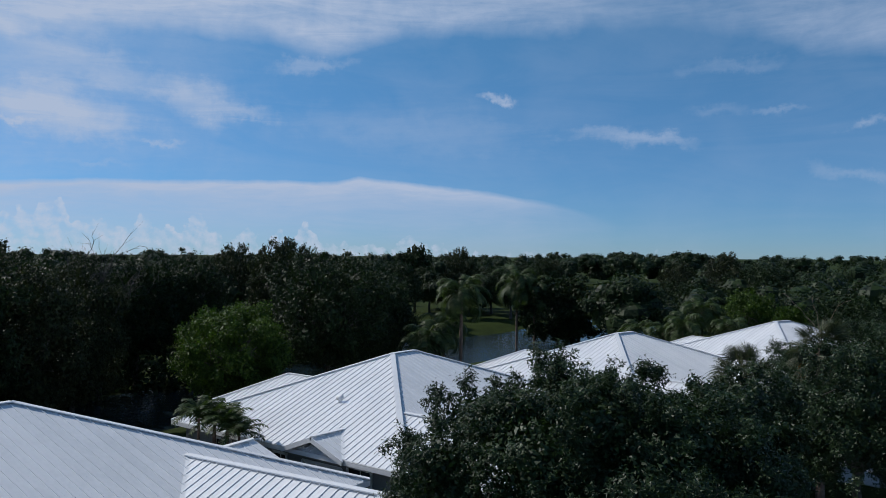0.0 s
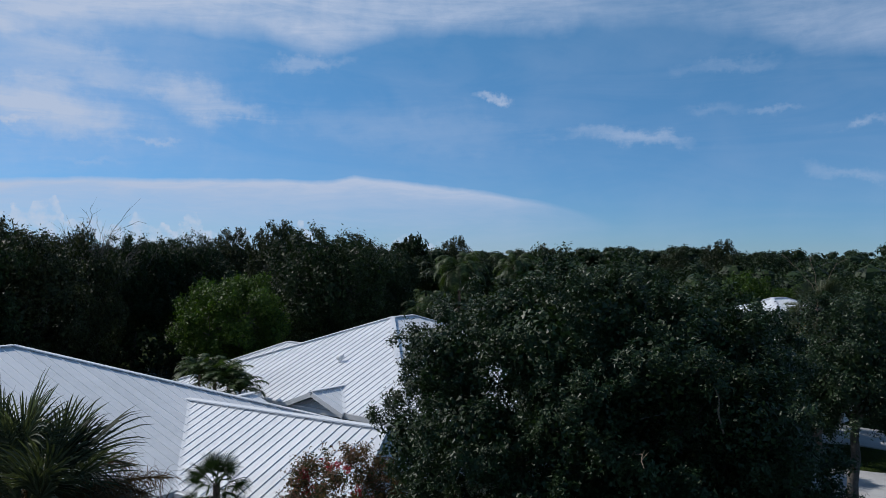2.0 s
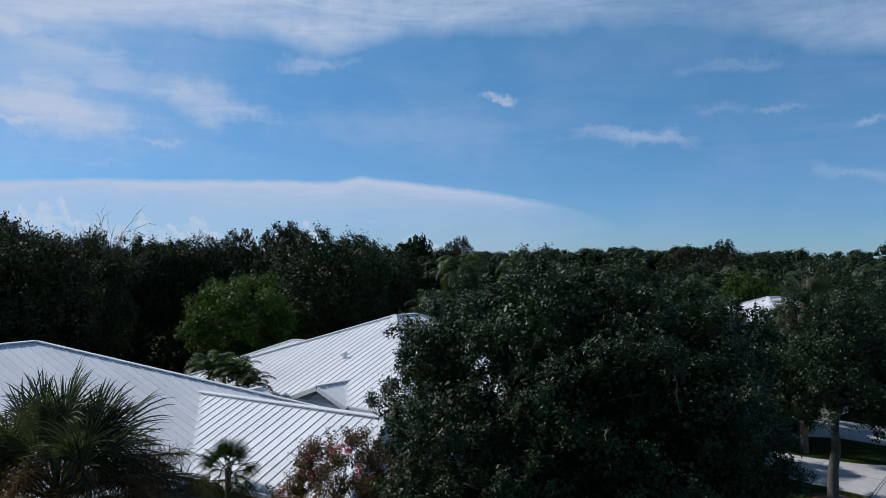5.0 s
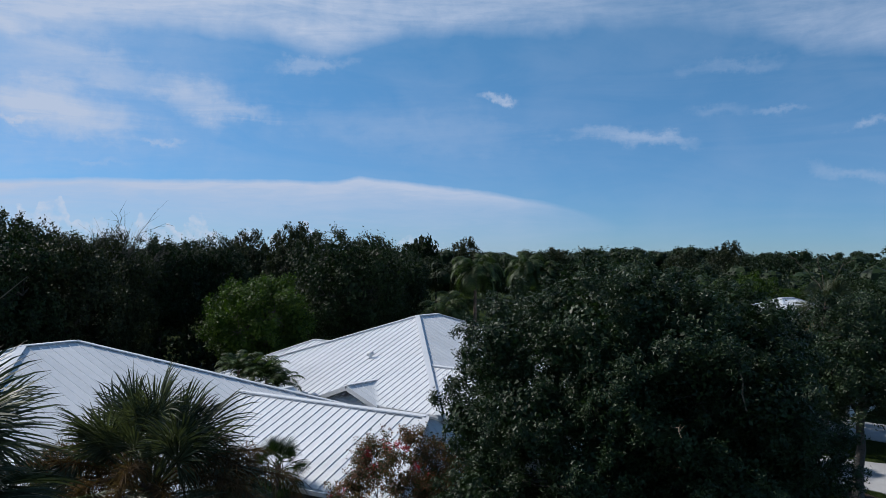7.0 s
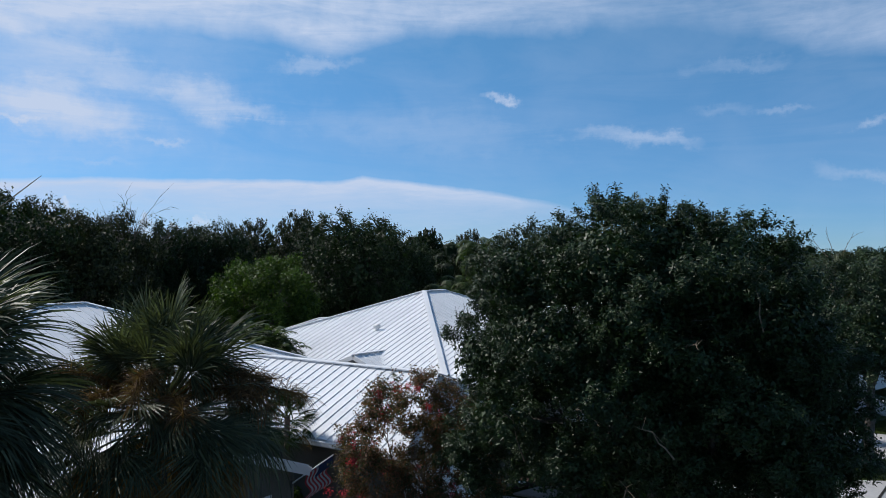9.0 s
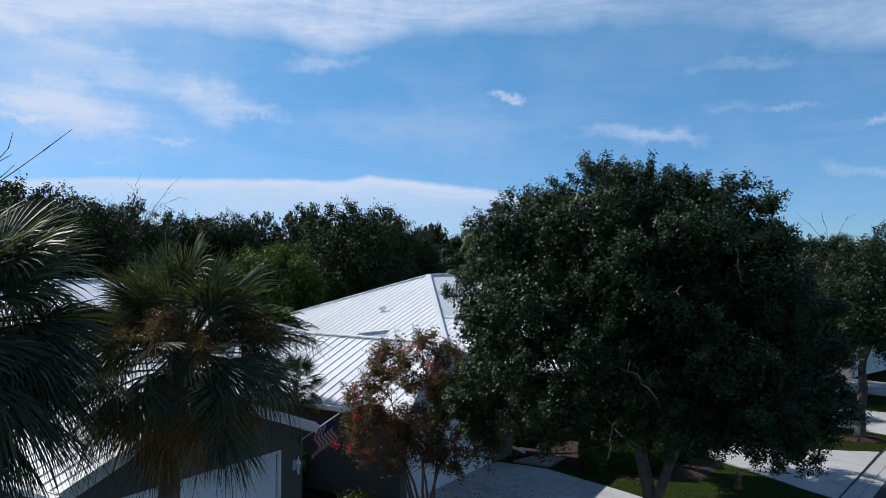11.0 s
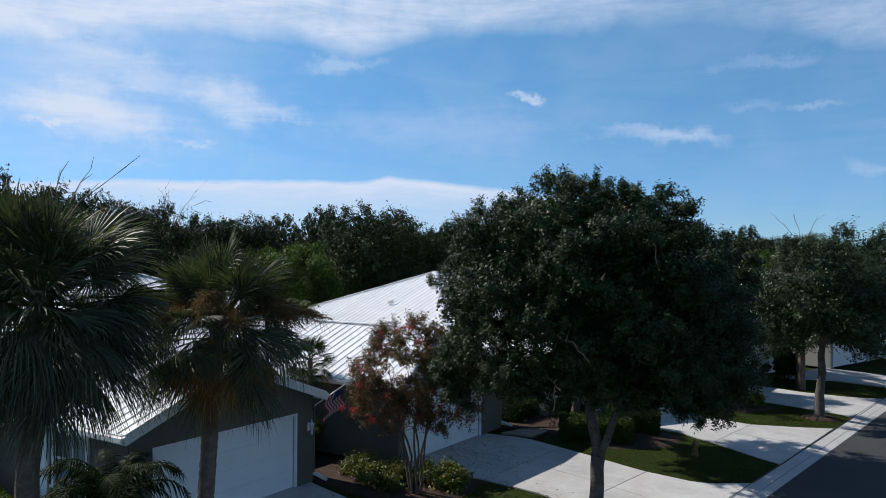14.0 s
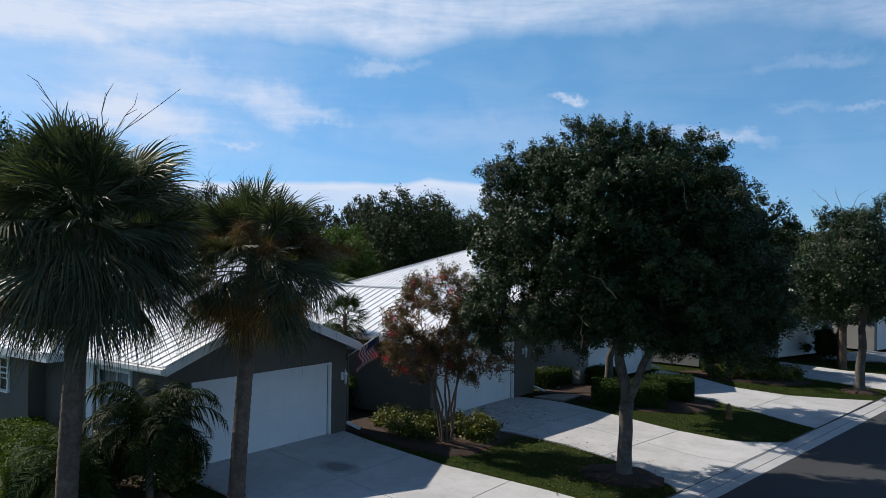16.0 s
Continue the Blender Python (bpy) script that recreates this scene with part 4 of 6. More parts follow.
def tree_wood(fork, limbs, r0, seed, base=(0, 0, 0), lean=(0, 0, 0)):
    """A tapered trunk with crooked limbs and side branches. limbs: end points."""
    rng = np.random.default_rng(seed)
    s = Soup()
    base, fork = Vector(base), Vector(fork)
    tr = bent(base, fork, rng, 4, 0.05)
    s.tube([base - Vector((0, 0, 0.15)), base + Vector((0, 0, 0.10))] + tr[1:], [r0 * 1.55, r0 * 1.15] + [r0 * (1 - 0.12 * i) for i in range(4)], 10)
    for e in limbs:
        pts = bent(fork - Vector((0, 0, 0.1)), e, rng, 6, 0.16)
        s.tube(pts, [r0 * 0.62 * (1 - 0.14 * i) for i in range(7)], 7)
        for k in (2, 3, 4, 5):
            for _ in range(2):
                q = pts[k] + Vector(rng.normal(0, 1, 3)) * (Vector(e) - fork).length * 0.2 + Vector((0, 0, 0.4))
                s.tube(bent(pts[k], q, rng, 3, 0.2), [r0 * 0.22, r0 * 0.15, r0 * 0.09, r0 * 0.04], 5)
    return s


def tree(name, at, label, lobes, fork, limbs, r0, count, size, leaf, seed, bark=BARK, group="", turn=0, category="tree", **kw):
    top = thing(name, pose(*at, 0, 0, turn), label, category, group)
    part("trunk", tree_wood(fork, limbs, r0, seed).mesh("trunk", bark, True), top)
    part("crown", crown_mesh("crown", lobes, count, size, leaf, seed + 1, **kw), top)
    return top


def frond_fan(elev, seed, pet=1.12, blade=0.98, segs=54, droop=0.5):
    """A fan leaf on its stalk, leaving the heart at an angle of elev degrees: pleated and whole near the stalk, split into narrow hanging tips."""
    rng = np.random.default_rng(seed)
    e = radians(elev)
    q = []
    pts = []
    for i in range(6):
        t = i / 5
        pts.append(Vector((math.cos(e) * pet * t, 0, math.sin(e) * pet * t - 0.20 * pet * t * t * (0.2 + math.cos(e)))))
    D = (pts[-1] - pts[-2]).normalized()
    S = Vector((0, 1, 0))
    N = D.cross(S)
    if N.z < 0:
        N = -N
    for a, b in zip(pts, pts[1:]):
        w = 0.016
        q.append([a - S * w, a + S * w, b + S * w, b - S * w])
        q.append([a - N * w, a + N * w, b + N * w, b - N * w])
    P = pts[-1]
    down = Vector((0, 0, -1))
    half = radians(112)
    gap = 2 * half / segs
    for i in range(segs):
        ang = -half + gap * (i + 0.5) + rng.normal(0, 0.022)
        L = blade * (0.66 + 0.34 * math.cos(ang)) * rng.uniform(0.88, 1.08)
        fold = 0.30 * abs(math.sin(ang))
        d = (D * math.cos(ang) + S * math.sin(ang) - N * fold).normalized()
        side = d.cross(N).normalized()
        tilt = N * (0.5 if i % 2 else -0.5)
        dr = droop * rng.uniform(0.6, 1.35)
        prev = None
        for t, wide in ((0.0, 0.06), (0.38, 1.0), (0.62, 0.85), (0.82, 0.55), (1.0, 0.04)):
            c = P + d * (L * t * (1 - 0.18 * dr * t * t)) + down * (dr * L * t ** 3.4)
            w = 0.36 * L * math.sin(gap / 2) * wide
            cur = (c - (side + tilt) * w, c + (side + tilt) * w)
            if prev:
                q.append([prev[0], prev[1], cur[1], cur[0]])
            prev = cur
    return np.array([[tuple(p) for p in f] for f in q])


def frond_feather(elev, seed, length=2.4, leaflet=0.55, pairs=34, arch=0.9, hang=0.5, width=0.022):
    """A feather leaf arching from the heart, with hanging leaflets."""
    rng = np.random.default_rng(seed)
    e = radians(elev)
    q, pts = [], []
    p, ang = Vector((0, 0, 0)), e
    n = 14
    for i in range(n + 1):
        pts.append(p.copy())
        p = p + Vector((math.cos(ang), 0, math.sin(ang))) * (length / n)
        ang -= arch * (0.4 + 1.3 * i / n) / n * 1.6
    S = Vector((0, 1, 0))
    for i, (a, b) in enumerate(zip(pts, pts[1:])):
        w = 0.02 * (1 - 0.8 * i / n)
        q.append([a - S * w, a + S * w, b + S * w, b - S * w])
        q.append([a - Vector((0, 0, w)), a + Vector((0, 0, w)), b + Vector((0, 0, w)), b - Vector((0, 0, w))])
    for i in range(pairs):
        t = 0.14 + 0.86 * i / pairs
        f = t * n
        k = min(n - 1, int(f))
        c = pts[k].lerp(pts[k + 1], f - k)
        d = (pts[k + 1] - pts[k]).normalized()
        L = leaflet * math.sin(math.pi * (0.12 + 0.84 * t)) ** 0.6 * rng.uniform(0.85, 1.1)
        for sg in (-1, 1):
            o = (S * sg * 0.85 + d * 0.55 + Vector((0, 0, 0.25 + rng.normal(0, 0.12)))).normalized()
            sag = hang * rng.uniform(0.5, 1.5)
            prev = None
            for j in range(4):
                u = j / 3
                pt = c + o * (L * u) + Vector((0, 0, -sag * L * u * u))
                w = width * (0.6, 1.0, 0.7, 0.05)[j] * (leaflet / 0.5)
                sd = d * w
                cur = (pt - sd, pt + sd)
                if prev:
                    q.append([prev[0], prev[1], cur[1], cur[0]])
                prev = cur
    return np.array([[tuple(p) for p in f] for f in q])


FAN = {}
FEATHER = {}


def fan_mesh(elev, kind, mat):
    key = (elev, kind, mat.name)
    if key not in FAN:
        FAN[key] = quads_of("frond", frond_fan(elev, int(elev * 7 + kind * 131 + 900), droop=(0.18, 0.55, 0.85)[kind]), mat)
    return FAN[key]


def trunk_rings(height, r0, r1, seed, boots=0.0, lean=(0, 0)):
    """A ringed palm trunk."""
    rng = np.random.default_rng(seed)
    s = Soup()
    n = max(8, int(height / 0.09))
    pts, rad = [], []
    for i in range(n + 1):
        t = i / n
        pts.append((lean[0] * t ** 1.2, lean[1] * t ** 1.2, -0.2 + (height + 0.2) * t))
        rad.append((r0 + (r1 - r0) * t) * (1.25 - 0.25 * min(1, t * 8)) * (1 + (0.03 if i % 2 else -0.02) + rng.normal(0, 0.012)))
    s.tube(pts, rad, 12)
    return s


def flower_spray(rng, az, reach, rise):
    """An old flower stem arching out of the head, with hanging dry strands."""
    q = []
    out = Vector((math.cos(az), math.sin(az), 0))
    pts = [out * (reach * t) + Vector((0, 0, rise * t - 0.75 * rise * t ** 3)) for t in np.linspace(0, 1, 9)]
    side = Vector((-out.y, out.x, 0))
    for a, b in zip(pts, pts[1:]):
        for w in (side * 0.012, Vector((0, 0, 0.012))):
            q.append([a - w, a + w, b + w, b - w])
    for _ in range(420):
        f = rng.uniform(2.2, 7.99)
        k = int(f)
        c = pts[k].lerp(pts[k + 1], f - k)
        d = (out * rng.normal(0.35, 0.4) + side * rng.normal(0, 0.6) + Vector((0, 0, rng.normal(-0.1, 0.5)))).normalized()
        L = rng.uniform(0.12, 0.42)
        w = d.cross(Vector(rng.normal(0, 1, 3))).normalized() * 0.0045
        e = c + d * L * 0.55
        g = c + d * L + Vector((0, 0, -0.3 * L))
        q.append([c - w, c + w, e + w, e - w])
        q.append([e - w, e + w, g + w * 0.7, g - w * 0.7])
    return np.array([[tuple(p) for p in f] for f in q])


def cabbage_palm(name, at, height, size, count, label, seed, dead=8, stalks=0, sprays=0, group="", trunk_r=0.19, lean=(0, 0), low=-40, leaf=None):
    """A fan palm: ringed trunk, round head of fans, dry fans hanging below, old flower stems."""
    rng = np.random.default_rng(seed)
    top = thing(name, pose(*at), label, "palm", group)
    part("trunk", trunk_rings(height, trunk_r, trunk_r * 0.9, seed, lean=lean).mesh("trunk", PALM_BARK, True), top)
    for i in range(count):
        t = (i + 0.5) / count
        elev = min(90, 88 - (88 - low) * t ** 1.08 + rng.normal(0, 11))
        step = round(elev / 12) * 12
        az = i * 137.5 + rng.normal(0, 9)
        sc = size * rng.uniform(0.84, 1.08) * (0.90 + 0.20 * math.sin(math.pi * min(1, max(0, (elev + 5) / 100))))
        m = pose(lean[0], lean[1], height - 0.05 - 0.85 * rng.uniform(0.1, 1) * t * size, 0, rng.normal(0, 9), az) @ pose(0, 0, 0, rng.normal(0, 24)) @ Matrix.Scale(sc, 4)
        part("frond", fan_mesh(step, 0 if elev > 32 else (1, 0, 2)[i % 3], leaf or PALM_LEAF), top, m=m)
    for i in range(dead):
        az = i * 137.5 + 40 + rng.normal(0, 15)
        m = pose(lean[0], lean[1], height - 0.42 * size, rng.normal(0, 14), 0, az) @ Matrix.Scale(size * rng.uniform(0.62, 0.86), 4)
        part("dry_frond", fan_mesh((-24, -12, -36, 0)[i % 4], 1, DEAD_LEAF), top, "brown dry hanging fan leaf", m=m)
    for i in range(sprays):
        me = quads_of("flower_spray", flower_spray(rng, i * 2.39996 + 0.6, rng.uniform(1.5, 2.5), rng.uniform(0.6, 1.8)), SPRAY)
        part("flower_spray", me, top, "brown dry spray of old flowers", m=pose(lean[0], lean[1], height - 0.15))
    for i in range(stalks):
        s = Soup()
        az = radians(i * 77 + 20 + seed * 31)
        reach, rise = rng.uniform(0.6, 1.8), rng.uniform(2.5, 3.1)
        pts = [Vector((math.cos(az) * reach * t ** 1.7 + rng.normal(0, 0.05), math.sin(az) * reach * t ** 1.7 + rng.normal(0, 0.05), rise * t - 0.25 * t ** 3 + rng.normal(0, 0.04))) for t in np.linspace(0, 1, 8)]
        s.tube(pts, [0.020 * (1 - 0.1 * k) for k in range(8)], 5)
        for k in (5, 6, 7):
            q = pts[k] + Vector(rng.normal(0, 0.10, 3)) + (pts[k] - pts[k - 1]) * 0.7
            s.tube([pts[k], q], [0.009, 0.004], 4)
        part("flower_stalk", s.mesh("flower_stalk", TWIG), top, "bare dry flower stalk", m=pose(lean[0], lean[1], height - 0.1))
    return top


def feather_palm(name, at, height, length, count, label, seed, group="", trunk_r=0.14, arch=1.0, leaflet=0.5, trunk=True, low=-25, lean=(0, 0), leaf=None, width=0.022, hang=0.5):
    rng = np.random.default_rng(seed)
    top = thing(name, pose(*at), label, "palm", group)
    if trunk:
        part("trunk", trunk_rings(height, trunk_r, trunk_r * 0.8, seed, lean=lean).mesh("trunk", PALM_BARK, True), top)
    for i in range(count):
        t = (i + 0.5) / count
        elev = round((78 - (78 - low) * t) / 13) * 13
        key = (elev, length, i % 2, arch, leaflet, width)
        if key not in FEATHER:
            FEATHER[key] = quads_of("frond", frond_feather(elev, int(elev + 300 + 77 * (i % 2)), length, leaflet, int(30 * length / 2.2) + 6, arch, hang, width), leaf or FEATHER_LEAF)
        m = pose(lean[0], lean[1], height, rng.normal(0, 7), 0, i * 137.5 + rng.normal(0, 12)) @ Matrix.Scale(rng.uniform(0.85, 1.1), 4)
        part("frond", FEATHER[key], top, m=m)
    return top


def shrub(name, at, lobes, count, size, leaf, label, seed, group="", category="shrub", **kw):
    top = thing(name, pose(*at), label, category, group)
    rng = np.random.default_rng(seed)
    s = Soup()
    for i in range(5):
        lb = lobes[i % len(lobes)]
        q = Vector((lb[0] + rng.normal(0, lb[3] * 0.4), lb[1] + rng.normal(0, lb[4] * 0.4), lb[2] + lb[5] * 0.4))
        s.tube(bent((rng.normal(0, 0.08), rng.normal(0, 0.08), -0.05), q, rng, 3, 0.1), [0.025, 0.02, 0.014, 0.008], 5)
    part("stem", s.mesh("stem", TWIG), top)
    part("leaves", crown_mesh("leaves", lobes, count, size, leaf, seed, **kw), top)
    return top


def clipped_hedge(name, pts, width, height, label, seed, density=560, leaf=None):
    """A clipped hedge along points (x, y), with flat leafy sides and top."""
    rng = np.random.default_rng(seed)
    top = thing(name, pose(0, 0, 0), label, "hedge")
    core, P, N = Soup(), [], []
    for a, b in zip(pts, pts[1:]):
        a, b = Vector((*a, -0.15)), Vector((*b, -0.15))
        core.bar(a, b, width - 0.24, height - 0.10)
        d = (b - a).normalized()
        s = Vector((d.y, -d.x, 0))
        L = (b - a).length
        n = int(density * L * (2 * height + width))
        for _ in range(n):
            u = rng.uniform(-0.1, L + 0.1)
            r = rng.uniform(0, 2 * height + width)
            if r < height:
                o, z, nn = width / 2, r, s
            elif r < 2 * height:
                o, z, nn = -width / 2, r - height, -s
            else:
                o, z, nn = r - 2 * height - width / 2, height, Vector((0, 0, 1))
            c = a + d * u + s * o + Vector((0, 0, z)) + Vector(rng.normal(0, 0.035, 3))
            P.append(tuple(c))
            N.append(tuple(nn))
        for e, sg in ((a, -1), (b, 1)):
            for _ in range(int(density * width * height)):
                c = e + d * (0.08 * sg) + s * rng.uniform(-width / 2, width / 2) + Vector((0, 0, rng.uniform(0, height))) + Vector(rng.normal(0, 0.03, 3))
                P.append(tuple(c))
                N.append(tuple(d * sg))
    leaf = leaf or HEDGE_LEAF
    part("core", core.mesh("core", leaf), top)
    part("leaves", quads_of("leaves", leaf_quads(np.array(P), np.array(N), 0.09, rng, 0.7), leaf), top)
    return top


# street oak in front of the garages
def boxy_dome(centre, half, low, count, r_lo, r_hi, seed, c=0.94, s=0.34, power=3.0):
    """Lobes spread evenly over a crown with steep flanks: half widths across, along and up; low is its depth below the centre."""
    rng = np.random.default_rng(seed)
    out = [(*centre[:2], centre[2] + 0.3, half[0] * 0.62, half[1] * 0.62, half[2] * 0.6)]
    for i in range(count):
        z = 1 - 2 * (i + 0.5) / count
        a = i * 2.39996
        k = math.sqrt(1 - z * z)
        d = Vector((math.cos(a) * k, math.sin(a) * k, z))
        hz = half[2] if z > 0 else low
        R = rng.uniform(r_lo, r_hi) * (1.0 if z > -0.3 else 0.85)
        n = (abs(d.x / half[0]) ** power + abs(d.y / half[1]) ** power + abs(d.z / hz) ** power) ** (-1 / power)
        p = d * (n - R * rng.uniform(0.85, 1.15))
        out.append((centre[0] + p.x * c - p.y * s, centre[1] + p.x * s + p.y * c, centre[2] + p.z, R, R, R * 0.88))
    return out


def oak_wood(seed=11):
    """A trunk that forks low into a strong and a slanting limb, each branching again into the crown."""
    rng = np.random.default_rng(seed)
    s = Soup()
    base, fork = Vector((0, 0, 0)), Vector((0.06, 0.0, 1.95))
    tr = bent(base, fork, rng, 4, 0.03)
    s.tube([Vector((0, 0, -0.15)), Vector((0, 0, 0.1))] + tr[1:], [0.30, 0.22, 0.195, 0.185, 0.18, 0.19], 12)
    for mid, r, ends in ((Vector((-0.14, -0.05, 3.6)), 0.145, [(-1.9, -0.7, 6.0), (0.1, 1.0, 7.4), (-0.6, -1.6, 6.6), (-3.0, -0.5, 4.6), (-1.6, 1.4, 5.8), (0.2, -0.4, 7.8)]),
                         (Vector((0.95, 0.05, 3.9)), 0.105, [(2.3, 0.6, 5.8), (1.5, 1.5, 6.4), (1.7, -1.3, 5.6), (2.7, 0.3, 4.4), (1.0, -0.6, 7.4)])):
        s.tube(bent(fork - Vector((0, 0, 0.12)), mid, rng, 5, 0.07), [r, r * 0.97, r * 0.94, r * 0.9, r * 0.87, r * 0.84], 10)
        for e in ends:
            pts = bent(mid - Vector((0, 0, 0.05)), e, rng, 6, 0.18)
            s.tube(pts, [r * 0.62 * (1 - 0.13 * i) for i in range(7)], 7)
            for k in (1, 2, 3, 4, 5):
                for _ in range(2):
                    q = pts[k] + Vector(rng.normal(0, 0.6, 3)) + Vector((0, 0, 0.35))
                    s.tube(bent(pts[k], q, rng, 3, 0.2), [r * 0.24, r * 0.16, r * 0.10, r * 0.04], 5)
    return s


oak = thing("oak_tree", pose(-4.64, 13.5, -0.25), "broad dark green live oak with forked grey trunk on the verge", "tree")
part("trunk", oak_wood().mesh("trunk", BARK, True), oak)
oak_crown = boxy_dome((-0.36, 0.05, 5.75), (4.05, 3.5, 3.5), 2.6, 56, 0.72, 1.2, 4) + [(-3.75, -1.4, 4.0, 0.75, 0.75, 0.6), (-3.4, -1.6, 3.5, 0.55, 0.55, 0.45), (2.6, 0.9, 3.6, 0.8, 0.8, 0.6), (3.3, 1.2, 4.2, 0.8, 0.8, 0.7), (1.9, 0.5, 3.5, 0.7, 0.7, 0.5), (3.1, 0.8, 5.0, 0.85, 0.85, 0.8), (2.9, 0.3, 3.4, 0.5, 0.5, 0.4), (-1.75, -0.6, 8.3, 0.8, 0.8, 0.7), (1.05, 0.3, 8.3, 0.8, 0.8, 0.7), (2.05, 0.4, 7.8, 0.7, 0.7, 0.6)]
part("crown", crown_mesh("crown", oak_crown, 380000, 0.070, OAK_LEAF, 12, aspect=0.42, subs=18, sub_r=0.33, spray=5, clump=0.05, core=0.36, core_size=0.08), oak)
rng_t = np.random.default_rng(14)
for x, y, z in ((1.3, -3.0, 6.6), (0.9, -3.2, 5.0), (2.2, -1.9, 7.2), (-0.4, -3.3, 5.4), (-1.9, -2.8, 4.6), (0.3, -3.2, 3.9)):
    s = Soup()
    p = Vector((x, y, z))
    q = p + Vector(rng_t.normal(0, 0.3, 3)) + Vector((0.1, -0.35, 0.55))
    pts = bent(p - (q - p) * 0.5, q, rng_t, 5, 0.12)
    s.tube(pts, [0.016, 0.014, 0.011, 0.009, 0.006, 0.003], 5)
    for k in (3, 4):
        s.tube([pts[k], pts[k] + Vector(rng_t.normal(0, 0.2, 3))], [0.007, 0.002], 4)
    part("bare_twig", s.mesh("bare_twig", TWIG), oak, "pale bare twig")

# oaks farther up the street
oak_lobes = [(0, 0, 5.6, 2.5, 2.5, 2.3), (-1.9, -1.0, 5.2, 1.7, 1.7, 1.6), (1.8, 0.9, 5.3, 1.8, 1.8, 1.7), (0.3, 1.9, 5.0, 1.7, 1.7, 1.6), (-0.2, -1.9, 4.8, 1.6, 1.6, 1.5), (0.4, 0.2, 7.0, 1.6, 1.6, 1.4), (1.7, -1.3, 3.9, 1.3, 1.3, 1.0), (-1.6, 1.2, 3.8, 1.3, 1.3, 1.0), (-1.5, -1.7, 3.7, 1.1, 1.1, 0.9), (1.9, 1.5, 4.0, 1.2, 1.2, 1.0)]
oak2 = tree("oak_tree", (-1.78, 32.6, -0.3), "dark green oak with a pale trunk on the verge", oak_lobes, (0.1, 0, 3.3), [(-1.5, -0.8, 5.8), (1.4, 0.7, 5.8), (0.2, 1.5, 5.6), (0, 0, 6.4)], 0.2, 58000, 0.092, OAK_LEAF, 31, subs=26, sub_r=0.36, spray=5, clump=0.08, core=0.25, core_size=0.14)
for (x, y), t, w, h in (((-8.3, 33.8), 70, 0.85, 0.62), ((-3.98, 41.4), 250, 1.0, 0.86), ((1.2, 43.5), 220, 1.08, 1.08), ((3.4, 55.0), 310, 1.15, 1.15), ((-2.5, 57.0), 20, 0.9, 0.9), ((-6.4, 52.5), 120, 0.8, 0.7)):
    copy_thing(oak2, pose(x, y, -0.3, 0, 0, t) @ Matrix.Diagonal((w, w, h, 1)))

# palms by the nearest garage
cabbage_palm("cabbage_palm", (-11.45, 2.03, -0.2), 6.3, 1.24, 156, "tall cabbage palm with a dense grey-green head and bare flower stalks", 3, dead=8, stalks=6, trunk_r=0.215, lean=(0.25, 0.2), low=-46)
cabbage_palm("cabbage_palm", (-10.36, 5.35, -0.2), 5.7, 1.1, 86, "cabbage palm with brown dry fans and old flower sprays", 8, dead=34, sprays=14, lean=(-0.2, 0.62), low=-30)
cabbage_palm("cabbage_palm", (-3.6, 39.7, -0.3), 7.2, 0.9, 40, "cabbage palm with a full head beside the street", 5, dead=6, stalks=3)
cabbage_palm("cabbage_palm", (-7.8, 45.2, -0.3), 4.7, 1.15, 40, "short cabbage palm with orange dry fans", 6, dead=24, stalks=0, low=-5)
cabbage_palm("fan_palm", (-14.95, 13.65, -0.1), 3.5, 0.52, 40, "small fan palm between two garages", 10, dead=2, trunk_r=0.09, low=-20, leaf=FEATHER_LEAF)
feather_palm("date_palm", (-11.9, 4.2, -0.1), 1.7, 1.9, 42, "low feathery pygmy date palm by the garage", 12, trunk_r=0.09, arch=1.35, leaflet=0.42, low=-15, leaf=DATE_LEAF, hang=0.8)
feather_palm("date_palm", (-12.7, 2.9, -0.1), 1.0, 1.6, 40, "low feathery pygmy date palm by the garage", 13, trunk_r=0.09, arch=1.4, leaflet=0.36, low=-30)
for i, (x, y, h) in enumerate(((-26.4, 24.2, 3.6), (-27.2, 24.0, 3.8), (-25.5, 24.1, 3.5), (-26.9, 24.6, 3.3), (-25.0, 24.3, 3.1))):
    feather_palm("christmas_palm", (x, y, -0.15), h + 0.15, 1.35, 18, "small feather palm between two houses", 40 + i, group="palms between the houses", trunk_r=0.07, arch=1.1, leaflet=0.40, low=24, leaf=QUEEN_LEAF, width=0.034)

# crape myrtle
mt = thing("crape_myrtle", pose(-9.98, 12.85, -0.15), "multi-stemmed crape myrtle with reddish leaves and red blooms", "tree")
rng_m = np.random.default_rng(21)
s = Soup()
for i in range(7):
    a = i * 0.9
    mid = Vector((math.cos(a) * 0.35 - 0.1, math.sin(a) * 0.35, 1.5))
    end = Vector((math.cos(a) * 1.1 - 0.35, math.sin(a) * 1.1 - 0.2, 3.7 + 0.5 * math.sin(i * 2.1)))
    s.tube(bent((math.cos(a) * 0.12, math.sin(a) * 0.12, -0.1), mid, rng_m, 3, 0.08), [0.045, 0.04, 0.035, 0.03], 6)
    up = bent(mid, end, rng_m, 5, 0.12)
    s.tube(up, [0.03, 0.026, 0.022, 0.017, 0.012, 0.008], 6)
    for k in (1, 2, 3, 4):
        for _ in range(3):
            s.tube([up[k], up[k] + Vector(rng_m.normal(0, 0.3, 3)) + Vector((0, 0, 0.3))], [0.012, 0.004], 4)
part("stem", s.mesh("stem", MYRTLE_BARK), mt)
